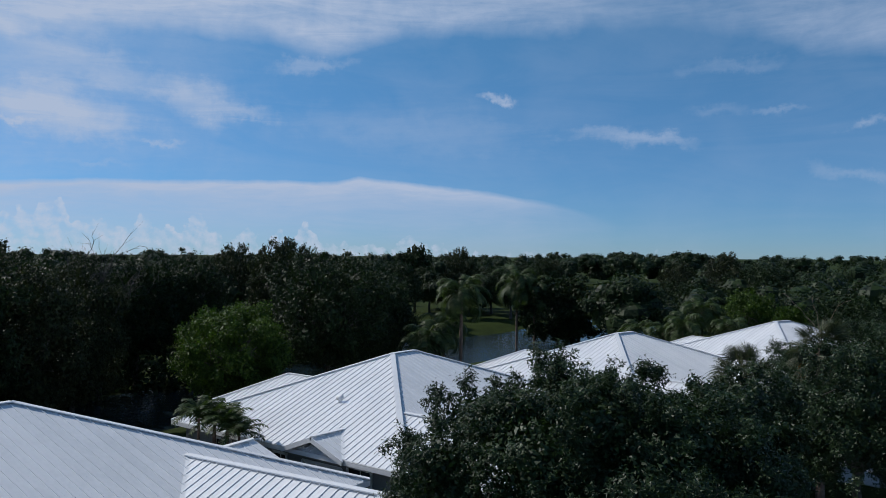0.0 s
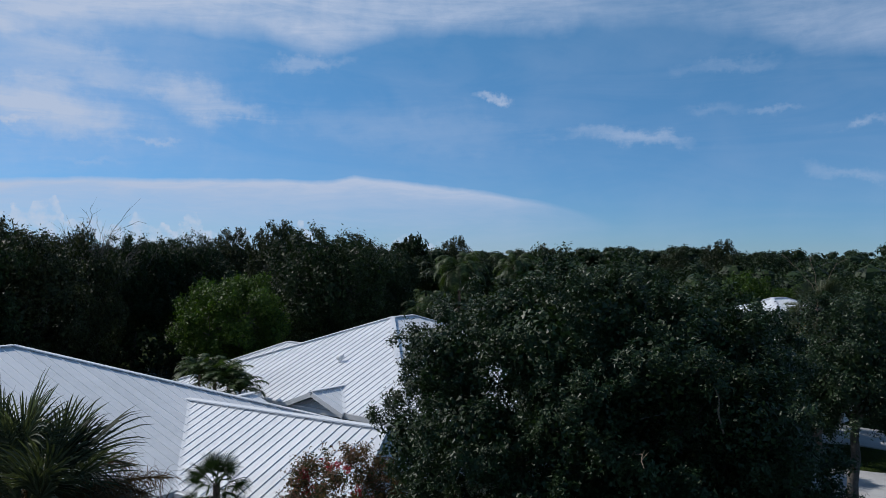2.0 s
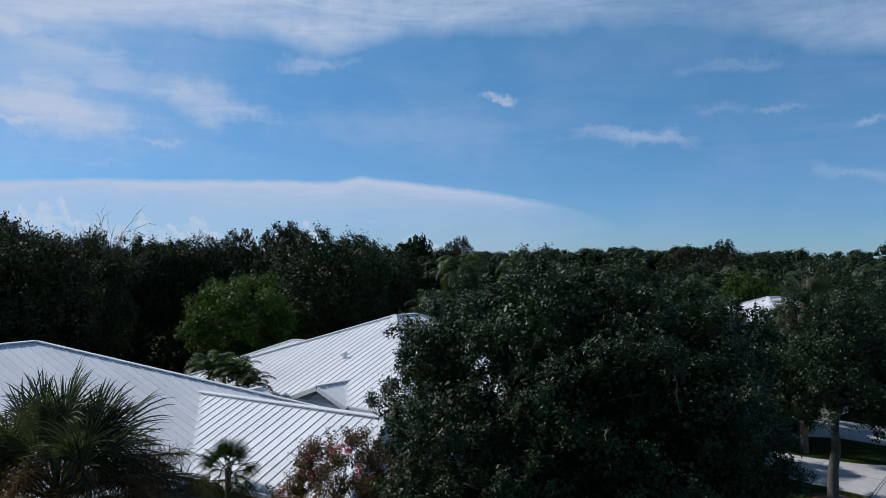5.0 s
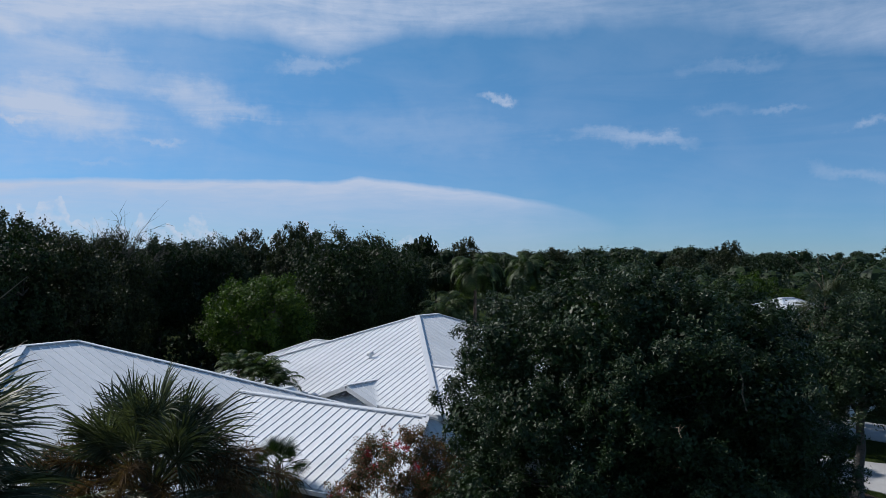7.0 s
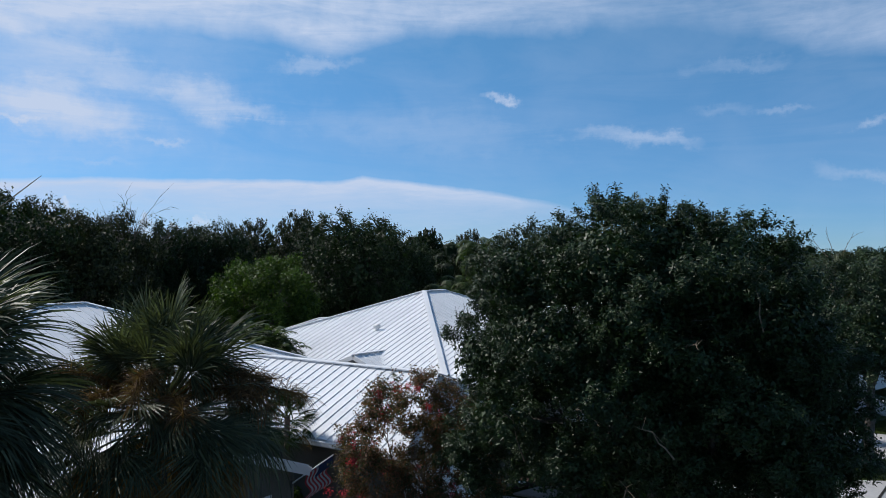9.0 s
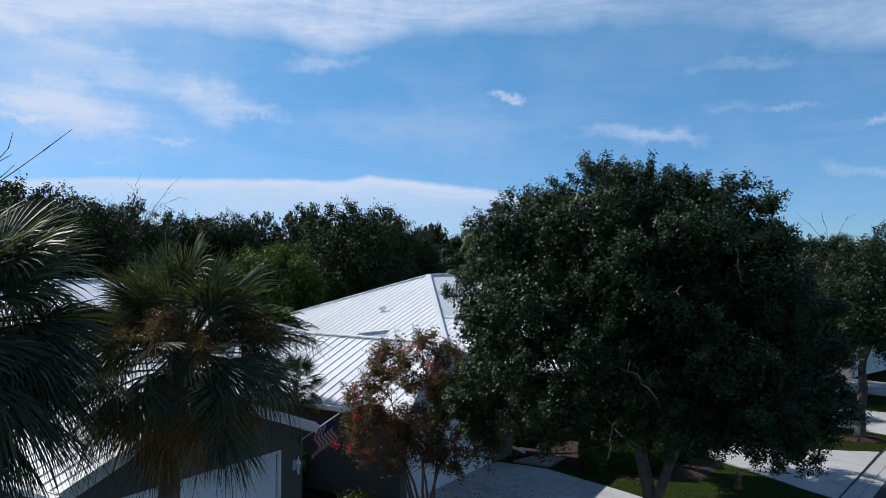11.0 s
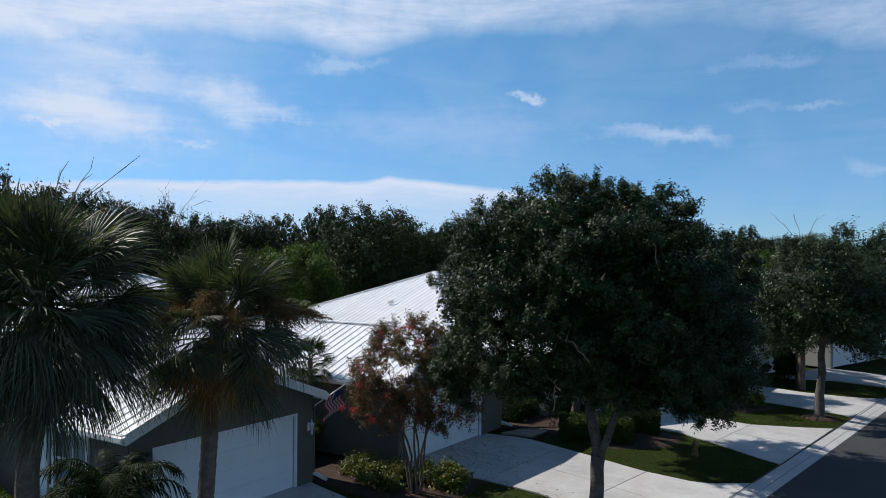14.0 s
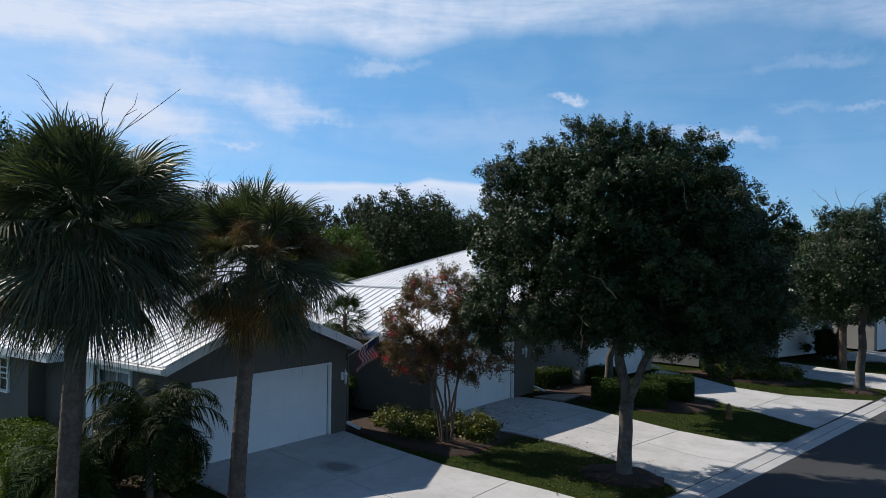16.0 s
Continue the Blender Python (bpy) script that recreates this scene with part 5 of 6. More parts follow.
myrtle_lobes = [(-0.4, -0.3, 3.6, 1.3, 1.2, 1.1), (-0.95, -0.65, 3.2, 0.85, 0.85, 0.85), (0.7, 0.5, 2.9, 1.0, 1.0, 1.0), (-0.2, -0.1, 4.5, 1.0, 1.0, 0.7), (0.9, 0.7, 3.9, 0.8, 0.8, 0.7), (0.1, 0.1, 2.9, 0.9, 0.9, 0.8), (0.5, 0.5, 3.4, 0.8, 0.8, 0.7), (0.6, 0.4, 2.5, 0.7, 0.7, 0.6), (-0.7, -0.5, 2.6, 0.8, 0.8, 0.6), (-0.6, -0.4, 4.2, 0.8, 0.8, 0.7), (0.3, 0.2, 4.4, 0.8, 0.8, 0.6)]
part("leaves", crown_mesh("leaves", myrtle_lobes, 60000, 0.056, MYRTLE_LEAF, 22, subs=50, sub_r=0.36, spray=4, clump=0.05, twigs=6), mt)
part("blossoms", crown_mesh("blossoms", [(-0.4, -0.4, 3.0, 1.5, 1.4, 1.5), (-1.1, -0.8, 3.8, 0.8, 0.8, 0.7), (-0.2, -0.3, 4.6, 0.9, 0.9, 0.5), (-1.0, -0.9, 2.6, 0.9, 0.9, 0.8)], 3400, 0.045, RED_BLOOM, 23, subs=13, sub_r=0.13, spray=24, clump=0.05, twigs=1), mt, "clusters of red blossom")

copy_thing(mt, pose(-7.6, 36.2, -0.2, 0, 0, 140) @ Matrix.Scale(0.95, 4))

# planting beds
def bed(pts, label):
    BEDS.append([tuple(p) for p in pts])
    s = Soup()
    cx, cy = sum(p[0] for p in pts) / len(pts), sum(p[1] for p in pts) / len(pts)
    rng = np.random.default_rng(len(pts) * 7)
    fine = []
    for a, b in zip(pts, pts[1:] + pts[:1]):
        for k in range(6):
            u = k / 6
            fine.append((a[0] + (b[0] - a[0]) * u + rng.normal(0, 0.05), a[1] + (b[1] - a[1]) * u + rng.normal(0, 0.05)))
    rings = [[(cx + (x - cx) * r, cy + (y - cy) * r) for x, y in fine] for r in (1.0, 0.96, 0.6, 0.2)]
    lift = (0.0, 0.05, 0.09, 0.11)
    n = len(fine)
    for ring, l in zip(rings, lift):
        s.v += [(x, y, ground_z(x, y) + l) for x, y in ring]
    for r in range(3):
        for i in range(n):
            j = (i + 1) % n
            s.f.append((r * n + i, r * n + j, (r + 1) * n + j, (r + 1) * n + i))
    s.f.append(tuple(3 * n + i for i in range(n)))
    tagged(new("mulch_bed", s.mesh("mulch_bed", MULCH, True)), label, "planting bed", kind="structure")


bed([(-13.15, 11.95), (-11.4, 11.8), (-9.3, 11.6), (-8.7, 12.4), (-9.0, 15.2), (-11.9, 14.5), (-15.8, 14.4), (-15.8, 12.1)], "brown mulch bed between two garages")
bed([(-4.72 + 1.15 * math.cos(a), 13.45 + 0.95 * math.sin(a)) for a in np.linspace(0, 5.6, 9)], "brown mulch ring round the oak")
bed([(-11.9, 21.5), (-11.6, 23.0), (-10.6, 22.0), (-8.6, 21.35), (-7.0, 21.6), (-5.6, 23.1), (-5.6, 25.0), (-8.4, 25.3), (-10.3, 25.0), (-11.9, 25.4), (-12.6, 24.0)], "brown mulch bed with clipped hedges")
bed([(-9.6, 31.9), (-7.7, 30.7), (-4.6, 31.5), (-3.7, 33.4), (-4.8, 34.1), (-8.6, 33.2)], "brown mulch bed between drives")
bed([(-1.78 + 0.8 * math.cos(a), 32.6 + 0.8 * math.sin(a)) for a in np.linspace(0, 5.6, 9)], "brown mulch ring round a street tree")
bed([(-18.5, 4.4), (-13.4, 5.2), (-11.4, 4.6), (-10.6, 2.6), (-13.0, 0.8), (-18.0, 1.6)], "brown mulch bed by the side wall")

# shrubs and hedges
shrub("green_shrub", (-15.35, 14.1, -0.1), [(0, 0, 0.55, 0.32, 0.3, 0.5), (0.05, -0.05, 0.95, 0.26, 0.26, 0.35)], 1500, 0.10, SUNNY_LEAF, "slim upright green shrub against a house wall", 95, "green shrubs", subs=14, core=0.08, core_size=0.2)
for i, (x, y, r, h) in enumerate(((-5.0, 42.4, 0.88, 1.75), (-8.6, 40.4, 1.1, 2.0))):
    shrub("green_shrub", (x, y, -0.2), [(0, 0, h * 0.5, r, r, h * 0.5), (0.3, 0.2, h * 0.65, r * 0.6, r * 0.6, h * 0.35)], 7000, 0.11, HEDGE_LEAF, "rounded dark green shrub beside a drive", 90 + i, "green shrubs", subs=14, core=0.12, core_size=0.2)
for i, (x, y, r) in enumerate(((-11.7, 12.85, 0.55), (-11.0, 12.75, 0.5), (-10.5, 13.95, 0.5), (-9.8, 14.2, 0.5), (-9.4, 13.75, 0.42), (-12.4, 13.15, 0.5), (-11.2, 13.5, 0.5), (-12.8, 13.7, 0.45))):
    shrub("croton_shrub", (x, y, -0.12), [(0, 0, 0.26, r, r, 0.27), (0.2, 0.1, 0.31, r * 0.6, r * 0.6, 0.23)], 1500, 0.10, CROTON_LEAF, "yellow-green croton shrub in a mulch bed", 60 + i, "croton shrubs", subs=12, core=0.05, core_size=0.25)
for i, (x, y, r) in enumerate(((-7.7, 31.2, 0.42), (-7.1, 31.5, 0.40), (-6.5, 31.9, 0.42), (-5.9, 32.2, 0.40), (-5.3, 32.6, 0.44), (-4.7, 33.0, 0.48), (-6.8, 44.6, 0.62))):
    shrub("croton_shrub", (x, y, -0.2), [(0, 0, 0.32, r, r, 0.32), (0.2, 0.1, 0.38, r * 0.6, r * 0.6, 0.28)], 1300, 0.09, CROTON_LEAF, "yellow croton shrub in a bed beside the drive" if i < 6 else "yellow croton shrub on a lawn by a wall", 70 + i, "croton shrubs", subs=12, core=0.05, core_size=0.25)
for i, (x, y, r, h) in enumerate(((-13.6, 5.3, 0.55, 1.5), (-13.3, 3.9, 0.6, 1.2), (-12.2, 5.1, 0.5, 1.15))):
    shrub("croton_shrub", (x, y, -0.1), [(0, 0, h * 0.5, r, r, h * 0.5), (0.15, 0.1, h * 0.7, r * 0.6, r * 0.6, h * 0.3)], 2600, 0.10, CROTON_LEAF, "tall green and yellow croton under the date palms", 110 + i, "croton shrubs", subs=16, core=0.08, core_size=0.25)
for i, (x, y) in enumerate(((-21.6, 5.9), (-20.9, 5.75), (-20.2, 5.6), (-19.5, 5.4))):
    shrub("red_croton", (x, y, -0.1), [(0, 0, 0.3, 0.42, 0.42, 0.32)], 900, 0.10, RED_LEAF, "low rust-red croton by the house wall", 120 + i, "red crotons", subs=14, core=0.08, core_size=0.2)
clipped_hedge("clipped_hedge", [(-9.45, 21.95), (-7.2, 23.05)], 1.75, 0.82, "dark green clipped hedge, a low block in a bed", 81)
clipped_hedge("clipped_hedge", [(-8.6, 24.3), (-6.75, 25.0)], 1.5, 0.85, "dark green clipped hedge, a low block beside the drive", 86)
clipped_hedge("clipped_hedge", [(-12.4, 22.9), (-12.2, 25.0)], 0.9, 0.8, "dark green clipped hedge by the house wall", 82)
clipped_hedge("clipped_hedge", [(-12.2, 25.9), (-10.4, 25.3)], 1.3, 0.8, "dark green clipped hedge beside a walk", 83)
clipped_hedge("clipped_hedge", [(-8.5, 32.3), (-5.6, 33.7)], 0.9, 0.85, "dark green clipped hedge between drives", 84)
clipped_hedge("clipped_hedge", [(-18.6, 4.35), (-15.5, 3.5), (-13.4, 2.5)], 1.35, 0.95, "bright green clipped hedge by the side windows", 85, leaf=SUNNY_LEAF)


# ---- woods beyond ----
def wood_tree_lobes(seed, h, r, low=0.35):
    """A rounded, uneven crown from low * h up to the top."""
    rng = np.random.default_rng(seed)
    mid = h * (0.45 + 0.45 * low)
    out = boxy_dome((0, 0, mid), (r, r * 0.95, h - mid), mid - low * h, 30, r * 0.20, r * 0.36, seed, power=2.3)
    return [(x, y, z + rng.normal(0, 0.03 * h), a, b, c) for x, y, z, a, b, c in out]


# the broad oak that shades the hedges and the street
tree("oak_tree", (-9.8, 23.6, -0.15), "dark spreading oak over clipped hedges", [(3.0, -1.2, 5.4, 2.3, 2.2, 1.9), (5.5, -1.5, 5.8, 1.9, 1.7, 1.4), (4.6, -0.6, 6.2, 1.6, 1.5, 1.0), (0.8, -0.8, 5.2, 1.9, 1.9, 1.6), (2.4, 0.9, 5.3, 1.8, 1.7, 1.5), (2.8, -2.8, 5.3, 1.5, 1.5, 1.4), (6.4, -1.2, 5.4, 1.2, 1.3, 1.2), (5.2, 0.6, 5.2, 1.4, 1.4, 1.2), (4.8, -2.6, 5.2, 1.2, 1.2, 1.0), (4.2, 0.2, 3.9, 1.3, 1.3, 0.9), (5.6, -0.4, 4.1, 1.2, 1.2, 0.9), (2.6, 0.4, 3.9, 1.3, 1.3, 0.9), (6.4, -0.2, 4.4, 0.9, 0.9, 0.8), (2.3, -3.9, 4.8, 1.25, 1.2, 1.0), (4.5, -3.8, 5.0, 1.2, 1.2, 1.0), (0.9, -3.2, 4.5, 1.1, 1.1, 0.9), (5.9, -3.0, 5.0, 1.1, 1.1, 0.9), (5.6, 0.8, 6.8, 1.2, 1.2, 1.1)],
     (0.6, -0.2, 2.6), [(3.0, -1.2, 5.2), (5.2, -1.4, 5.0), (0.6, -0.8, 5.0), (2.2, 0.8, 5.0), (2.6, -2.4, 4.6)], 0.17, 112000, 0.105, OAK_LEAF, 35, subs=26, sub_r=0.38, spray=5, clump=0.07, core=0.18, core_size=0.16)


def wood_kind(name, h, r, count, size, leaf, seed, label):
    lobes = wood_tree_lobes(seed, h, r, 0.06 if "water's edge" in label else 0.2)
    return tree(name, (0, 0, 0), label, lobes, (0, 0, h * 0.3), [(lb[0] * 0.8, lb[1] * 0.8, lb[2] * 0.85) for lb in lobes[3:12]], 0.26, count, size, leaf, seed, subs=20, sub_r=0.30, spray=5, clump=0.13, twigs=14, spread=1.1, up=0.08, core=0.14, core_size=0.26)


WOODS = [
    ("dark", -43.6, 20.6, 13.2, 0.95), ("mixed", -43.8, 25.4, 12.3, 0.90), ("mixed", -46.0, 30.2, 10.6, 0.82), ("dark", -43.4, 14.6, 12.6, 0.95), ("mixed", -49.5, 22.5, 11.2, 0.9), ("dark", -43.0, 8.5, 11.2, 0.95),
    ("dark", -58.3, 33.0, 10.8, 1.05), ("mixed", -58.3, 38.5, 10.6, 0.95), ("dark", -57.8, 44.0, 10.4, 0.95), ("dark", -58.5, 50.0, 10.4, 0.9), ("mixed", -60.0, 24.0, 11.0, 1.0),
    ("bright", -39.4, 37.6, 9.2, 1.1), ("mixed", -75.0, 71.6, 13.2, 0.8), ("dark", -38.6, 46.6, 10.6, 1.0), ("dark", -40.5, 54.5, 10.0, 0.95), ("mixed", -62, 66, 11.2, 1.0), ("dark", -66, 74, 10.8, 1.0),
    ("mixed", -59.5, 76, 10.2, 0.95), ("dark", -70, 60, 11.0, 1.0), ("dark", -75, 50, 11.2, 1.0), ("mixed", -73, 38, 11.6, 1.0), ("low", -39.4, 94.0, 10.6, 1.15), ("low", -38.6, 99.5, 8.6, 0.8), ("tall", -82.2, 125.4, 13.9, 0.85), ("dark", -63, 86, 10.2, 0.9),
    ("bright", -15.6, 90.7, 8.2, 0.8), ("bright", -10.2, 87.4, 7.2, 0.75), ("dark", -5, 84, 8.2, 0.8), ("dark", -16.8, 118, 11.0, 1.0), ("mixed", -24, 122, 10.2, 0.95), ("dark", -3, 100, 9.6, 0.95), ("mixed", 6, 92, 9.8, 0.95), ("dark", -27, 104, 8.6, 0.8), ("mixed", -29.5, 116, 9.2, 0.9),
    ("dark", -78, 124, 10.0, 1.0), ("dark", -68, 130, 10.0, 1.0), ("mixed", -60, 138, 9.5, 0.9), ("dark", -86, 112, 10.5, 1.0), ("dark", -70, 100, 11.2, 1.0), ("mixed", -68, 118, 10.8, 1.0), ("dark", -62, 135, 11.2, 1.0), ("mixed", -78, 86, 11.4, 1.0), ("dark", 8, 72, 9.0, 0.9), ("mixed", 14, 84, 10.0, 0.95), ("dark", -60, 122, 10.2, 0.9),
]
KINDS = dict(
    dark=("broadleaf_tree", 10, 5.2, 38000, 0.16, WOOD_LEAF, 101, "dark green broadleaf tree in the wood by the water"),
    mixed=("broadleaf_tree", 10, 4.8, 38000, 0.16, OLIVE_LEAF, 102, "olive green broadleaf tree with bare twigs by the water"),
    bright=("broadleaf_tree", 8, 4.2, 38000, 0.15, BRIGHT_LEAF, 103, "bright green leafy tree by the water"),
    dark_far=("broadleaf_tree", 10, 5.2, 15000, 0.25, WOOD_LEAF, 104, "dark green broadleaf tree beyond the water"),
    mixed_far=("broadleaf_tree", 10, 4.8, 15000, 0.25, OLIVE_LEAF, 105, "olive green broadleaf tree beyond the water"),
    bright_far=("broadleaf_tree", 8, 4.2, 15000, 0.24, BRIGHT_LEAF, 106, "bright green leafy tree behind the villas"),
    low=("broadleaf_tree", 10, 5.2, 20000, 0.32, WOOD_LEAF, 107, "dense dark tree with foliage down to the water's edge"),
    tall=("pine_tree", 10, 5.0, 9000, 0.5, WOOD_LEAF, 108, "tall dark pine standing above the far woods"),
)
made = {}
rng_w = np.random.default_rng(5)
for kind, x, y, h, w in WOODS:
    if kind in ("dark", "mixed", "bright") and (y > 64 or x < -64):
        kind += "_far"
    hh = KINDS[kind][1]
    m = pose(x, y, max(ground_z(x, y), -0.95) - 0.1, 0, 0, rng_w.uniform(0, 360)) @ Matrix.Diagonal((w, w * rng_w.uniform(0.88, 1.12), h / hh * 0.93, 1))
    if kind in made:
        copy_thing(made[kind], m)
    else:
        made[kind] = wood_kind(*KINDS[kind])
        made[kind].matrix_basis = m

# queen palms near the water
for i, (x, y, h, L) in enumerate(((-31.8, 55.5, 8.0, 3.0), (-43.6, 90.5, 9.4, 4.4), (-41.6, 91.5, 8.2, 4.0), (-33.4, 52.6, 4.3, 2.8), (-34.4, 57.0, 4.9, 2.8), (-24.8, 80.3, 3.2, 2.4), (-21.1, 77.2, 3.5, 2.4), (-18.0, 80.0, 5.6, 3.0), (-18.8, 75.7, 4.4, 2.6), (-15.0, 78.0, 4.2, 2.6))):
    feather_palm("queen_palm", (x, y, ground_z(x, y)), h, L, 26, "queen palm with long drooping fronds on a lawn", 140 + i, group="queen palms near the water", trunk_r=0.15, arch=1.5, leaflet=0.8, low=-30, leaf=QUEEN_LEAF, width=0.020, hang=0.65)


def bank_scrub():
    """Low scrub overhanging the water along the wooded bank."""
    rng = np.random.default_rng(55)
    P, N = [], []
    for k in range(60):
        y = rng.uniform(4, 82)
        x = -55.5 - rng.uniform(0, 5) - (0.0 if y < 70 else 2.0)
        r, h = rng.uniform(1.4, 2.6), rng.uniform(2.0, 4.5)
        u = rng.normal(0, 1, (260, 3))
        u /= np.linalg.norm(u, axis=1, keepdims=True)
        P.append(u * np.array([r, r, h * 0.55]) * rng.uniform(0.75, 1.1, (260, 1)) + np.array([x, y, h * 0.5 - 0.9]))
        N.append(u)
    q = leaf_quads(np.concatenate(P), np.concatenate(N) * 0.7 + np.array([0, 0, 0.4]), 0.42, rng, 0.6, 0.7)
    tagged(new("bank_scrub", quads_of("bank_scrub", q, WOOD_LEAF)), "dark scrub overhanging the water's edge", "shrub", kind="stuff")


bank_scrub()


def far_woods():
    """The belt of trees out to the horizon, as one mass: rounded crowns of several heads, each a dark lumpy core under small leaves."""
    rng = np.random.default_rng(77)
    P, N, S, C = [], [], [], []
    # a coarse dome for the cores
    ring = [(0.0, 1.0)] + [(math.sin(a), math.cos(a)) for a in (0.55, 1.05, 1.55, 2.1)]
    k = 0
    while k < 860:
        az, d = radians(rng.uniform(-14, 76)), 95 + 560 * rng.uniform(0, 1) ** 1.6
        if k >= 780:
            # the wood that closes the far lawn
            az, d = radians(rng.uniform(11, 24)), rng.uniform(275, 350)
        x, y = -math.sin(az) * d, math.cos(az) * d
        edge = lake(x, y)
        if edge < 6 or (x > kerb_x(y) - 26 and y < 80) or (edge < 17 and 100 < y < 128 and x < -50) or (edge < 20 and 150 < y < 240) or (95 < y < 258 and -0.375 * y < x < -0.245 * y):
            continue
        k += 1
        h = (rng.uniform(7.2, 10.4) if d < 260 else rng.uniform(8.6, 12.2)) * (1 + 0.25 * noise.noise(Vector((az * 14, d * 0.01, 0))))
        r = rng.uniform(2.6, 5.4)
        heads = 6 if d < 300 else 4
        size = 0.34 if d < 180 else (0.5 if d < 320 else 0.8)
        for i in range(heads):
            a = rng.uniform(0, 6.28)
            o = r * (0.0 if i == 0 else rng.uniform(0.45, 0.85))
            hr = r * rng.uniform(0.40, 0.62) * (1.25 if i == 0 else 1.0)
            hz = hr * rng.uniform(0.6, 0.85)
            c = np.array([x + math.cos(a) * o, y + math.sin(a) * o, h - hz - (0 if i == 0 else rng.uniform(0.06, 0.4) * h)])
            if d < 330 or i == 0:
                dome = []
                for rr, zz in ring:
                    for s in range(7):
                        t = 2 * math.pi * s / 7
                        w = 0.70 * rng.uniform(0.8, 1.1)
                        dome.append(c + np.array([math.cos(t) * rr * hr, math.sin(t) * rr * hr, zz * hz if zz > 0 else zz * hz * 2.2]) * w)
                for b in range(len(ring) - 1):
                    for s in range(7):
                        e = (s + 1) % 7
                        C.append([dome[b * 7 + s], dome[(b + 1) * 7 + s], dome[(b + 1) * 7 + e], dome[b * 7 + e]])
            n = int((240 if d < 180 else 125 if d < 320 else 62) * hr / 2.2)
            u = rng.normal(0, 1, (n, 3))
            u[:, 2] = np.abs(u[:, 2]) * 1.1 - 0.4
            u /= np.linalg.norm(u, axis=1, keepdims=True)
            lump = 0.95 + 0.12 * np.sin(u[:, 0] * 6 + k + i) * np.cos(u[:, 1] * 5 + k * 2) + rng.normal(0, 0.06, n)
            P.append(u * np.array([hr, hr, hz]) * lump[:, None] + c)
            N.append(u)
            S.append(np.full(n, size))
    P, N, S = np.concatenate(P), np.concatenate(N) * 0.7 + np.array([0, 0, 0.4]), np.concatenate(S)
    q = leaf_quads(P, N, S, rng, 0.5, 0.7, tri=True)
    ob = new("far_woods", quads_of("far_woods", q, WOOD_LEAF))
    tagged(ob, "dark green woods reaching to the horizon", "woods", kind="stuff")
    part("crown_core", quads_of("crown_core", np.array(C), WOOD_LEAF), ob)


far_woods()


# ---- small things ----
def flag():
    """A striped flag on a slanting pole by the garage corner."""
    top = thing("flag", pose(-13.05, 11.75, 2.3) @ Matrix.Scale(1.15, 4), "striped flag with a dark canton on a slanting pole", "flag")
    s = Soup()
    end = Vector((0.75, 0.45, 0.62))
    s.tube([(0, 0, 0), tuple(end)], [0.016, 0.013], 8)
    part("pole", s.mesh("pole", TRIM, True), top, "white flag pole")
    s = Soup()
    s.tube([(0, 0, -0.08), (0, 0, 0.08)], [0.03, 0.03], 8)
    part("bracket", s.mesh("bracket", DARK), top)
    red = varied("flag_red", (0.30, 0.02, 0.025), (0.42, 0.035, 0.04), 5, 60, 0.8, 0.1)
    white = varied("flag_white", (0.32, 0.31, 0.30), (0.42, 0.41, 0.40), 5, 60, 0.8, 0.1)
    blue = varied("flag_blue", (0.012, 0.02, 0.06), (0.02, 0.03, 0.09), 5, 60, 0.8, 0.1)
    stripes = [Soup(), Soup(), Soup()]
    n = 13

    def at(u, v):
        """u along the hoist on the pole, v down the hanging cloth."""
        p = end * (0.98 - 0.62 * u)
        fold = 0.07 * math.sin(v * 9 + u * 3) * min(1, v * 2)
        return (p.x + fold - 0.10 * v * (1 - u), p.y + 0.6 * fold, p.z - 0.62 * v - 0.04 * u)

    for i in range(n):
        a, b = i / n, (i + 1) / n
        for k in range(12):
            c, d = k / 12, (k + 1) / 12
            which = 2 if (a < 0.53 and c < 0.38) else i % 2
            stripes[which].poly([at(a, c), at(b, c), at(b, d), at(a, d)])
    for sp, m, nm, lb in zip(stripes, (red, white, blue), ("red_stripes", "white_stripes", "canton"), ("red stripes", "white stripes", "dark blue canton")):
        part(nm, sp.mesh(nm, m, True), top, lb)


flag()


def wall_lantern(at, label):
    top = thing("wall_lantern", pose(*at), label, "lantern", "garage lanterns")
    s = Soup()
    s.box(-0.01, 0.02, -0.05, 0.05, -0.12, 0.12)
    part("backplate", s.mesh("backplate", TRIM), top)
    s = Soup()
    s.tube([(0.02, 0, 0.05), (0.08, 0, 0.12), (0.14, 0, 0.10)], [0.012, 0.012, 0.012], 6)
    part("arm", s.mesh("arm", TRIM), top)
    s = Soup()
    s.tube([(0.14, 0, -0.24), (0.14, 0, -0.20), (0.14, 0, 0.06)], [0.012, 0.036, 0.062], 6)
    part("lamp_glass", s.mesh("lamp_glass", BLIND), top, "frosted lantern glass")
    s = Soup()
    s.tube([(0.14, 0, 0.06), (0.14, 0, 0.08), (0.14, 0, 0.16), (0.14, 0, 0.24)], [0.078, 0.07, 0.022, 0.006], 6)
    part("cap", s.mesh("cap", TRIM), top)


wall_lantern((-13.08, 11.58, 1.72), "white wall lantern beside the garage door")
wall_lantern((-11.93, 20.6, 1.75), "white wall lantern beside a garage door")


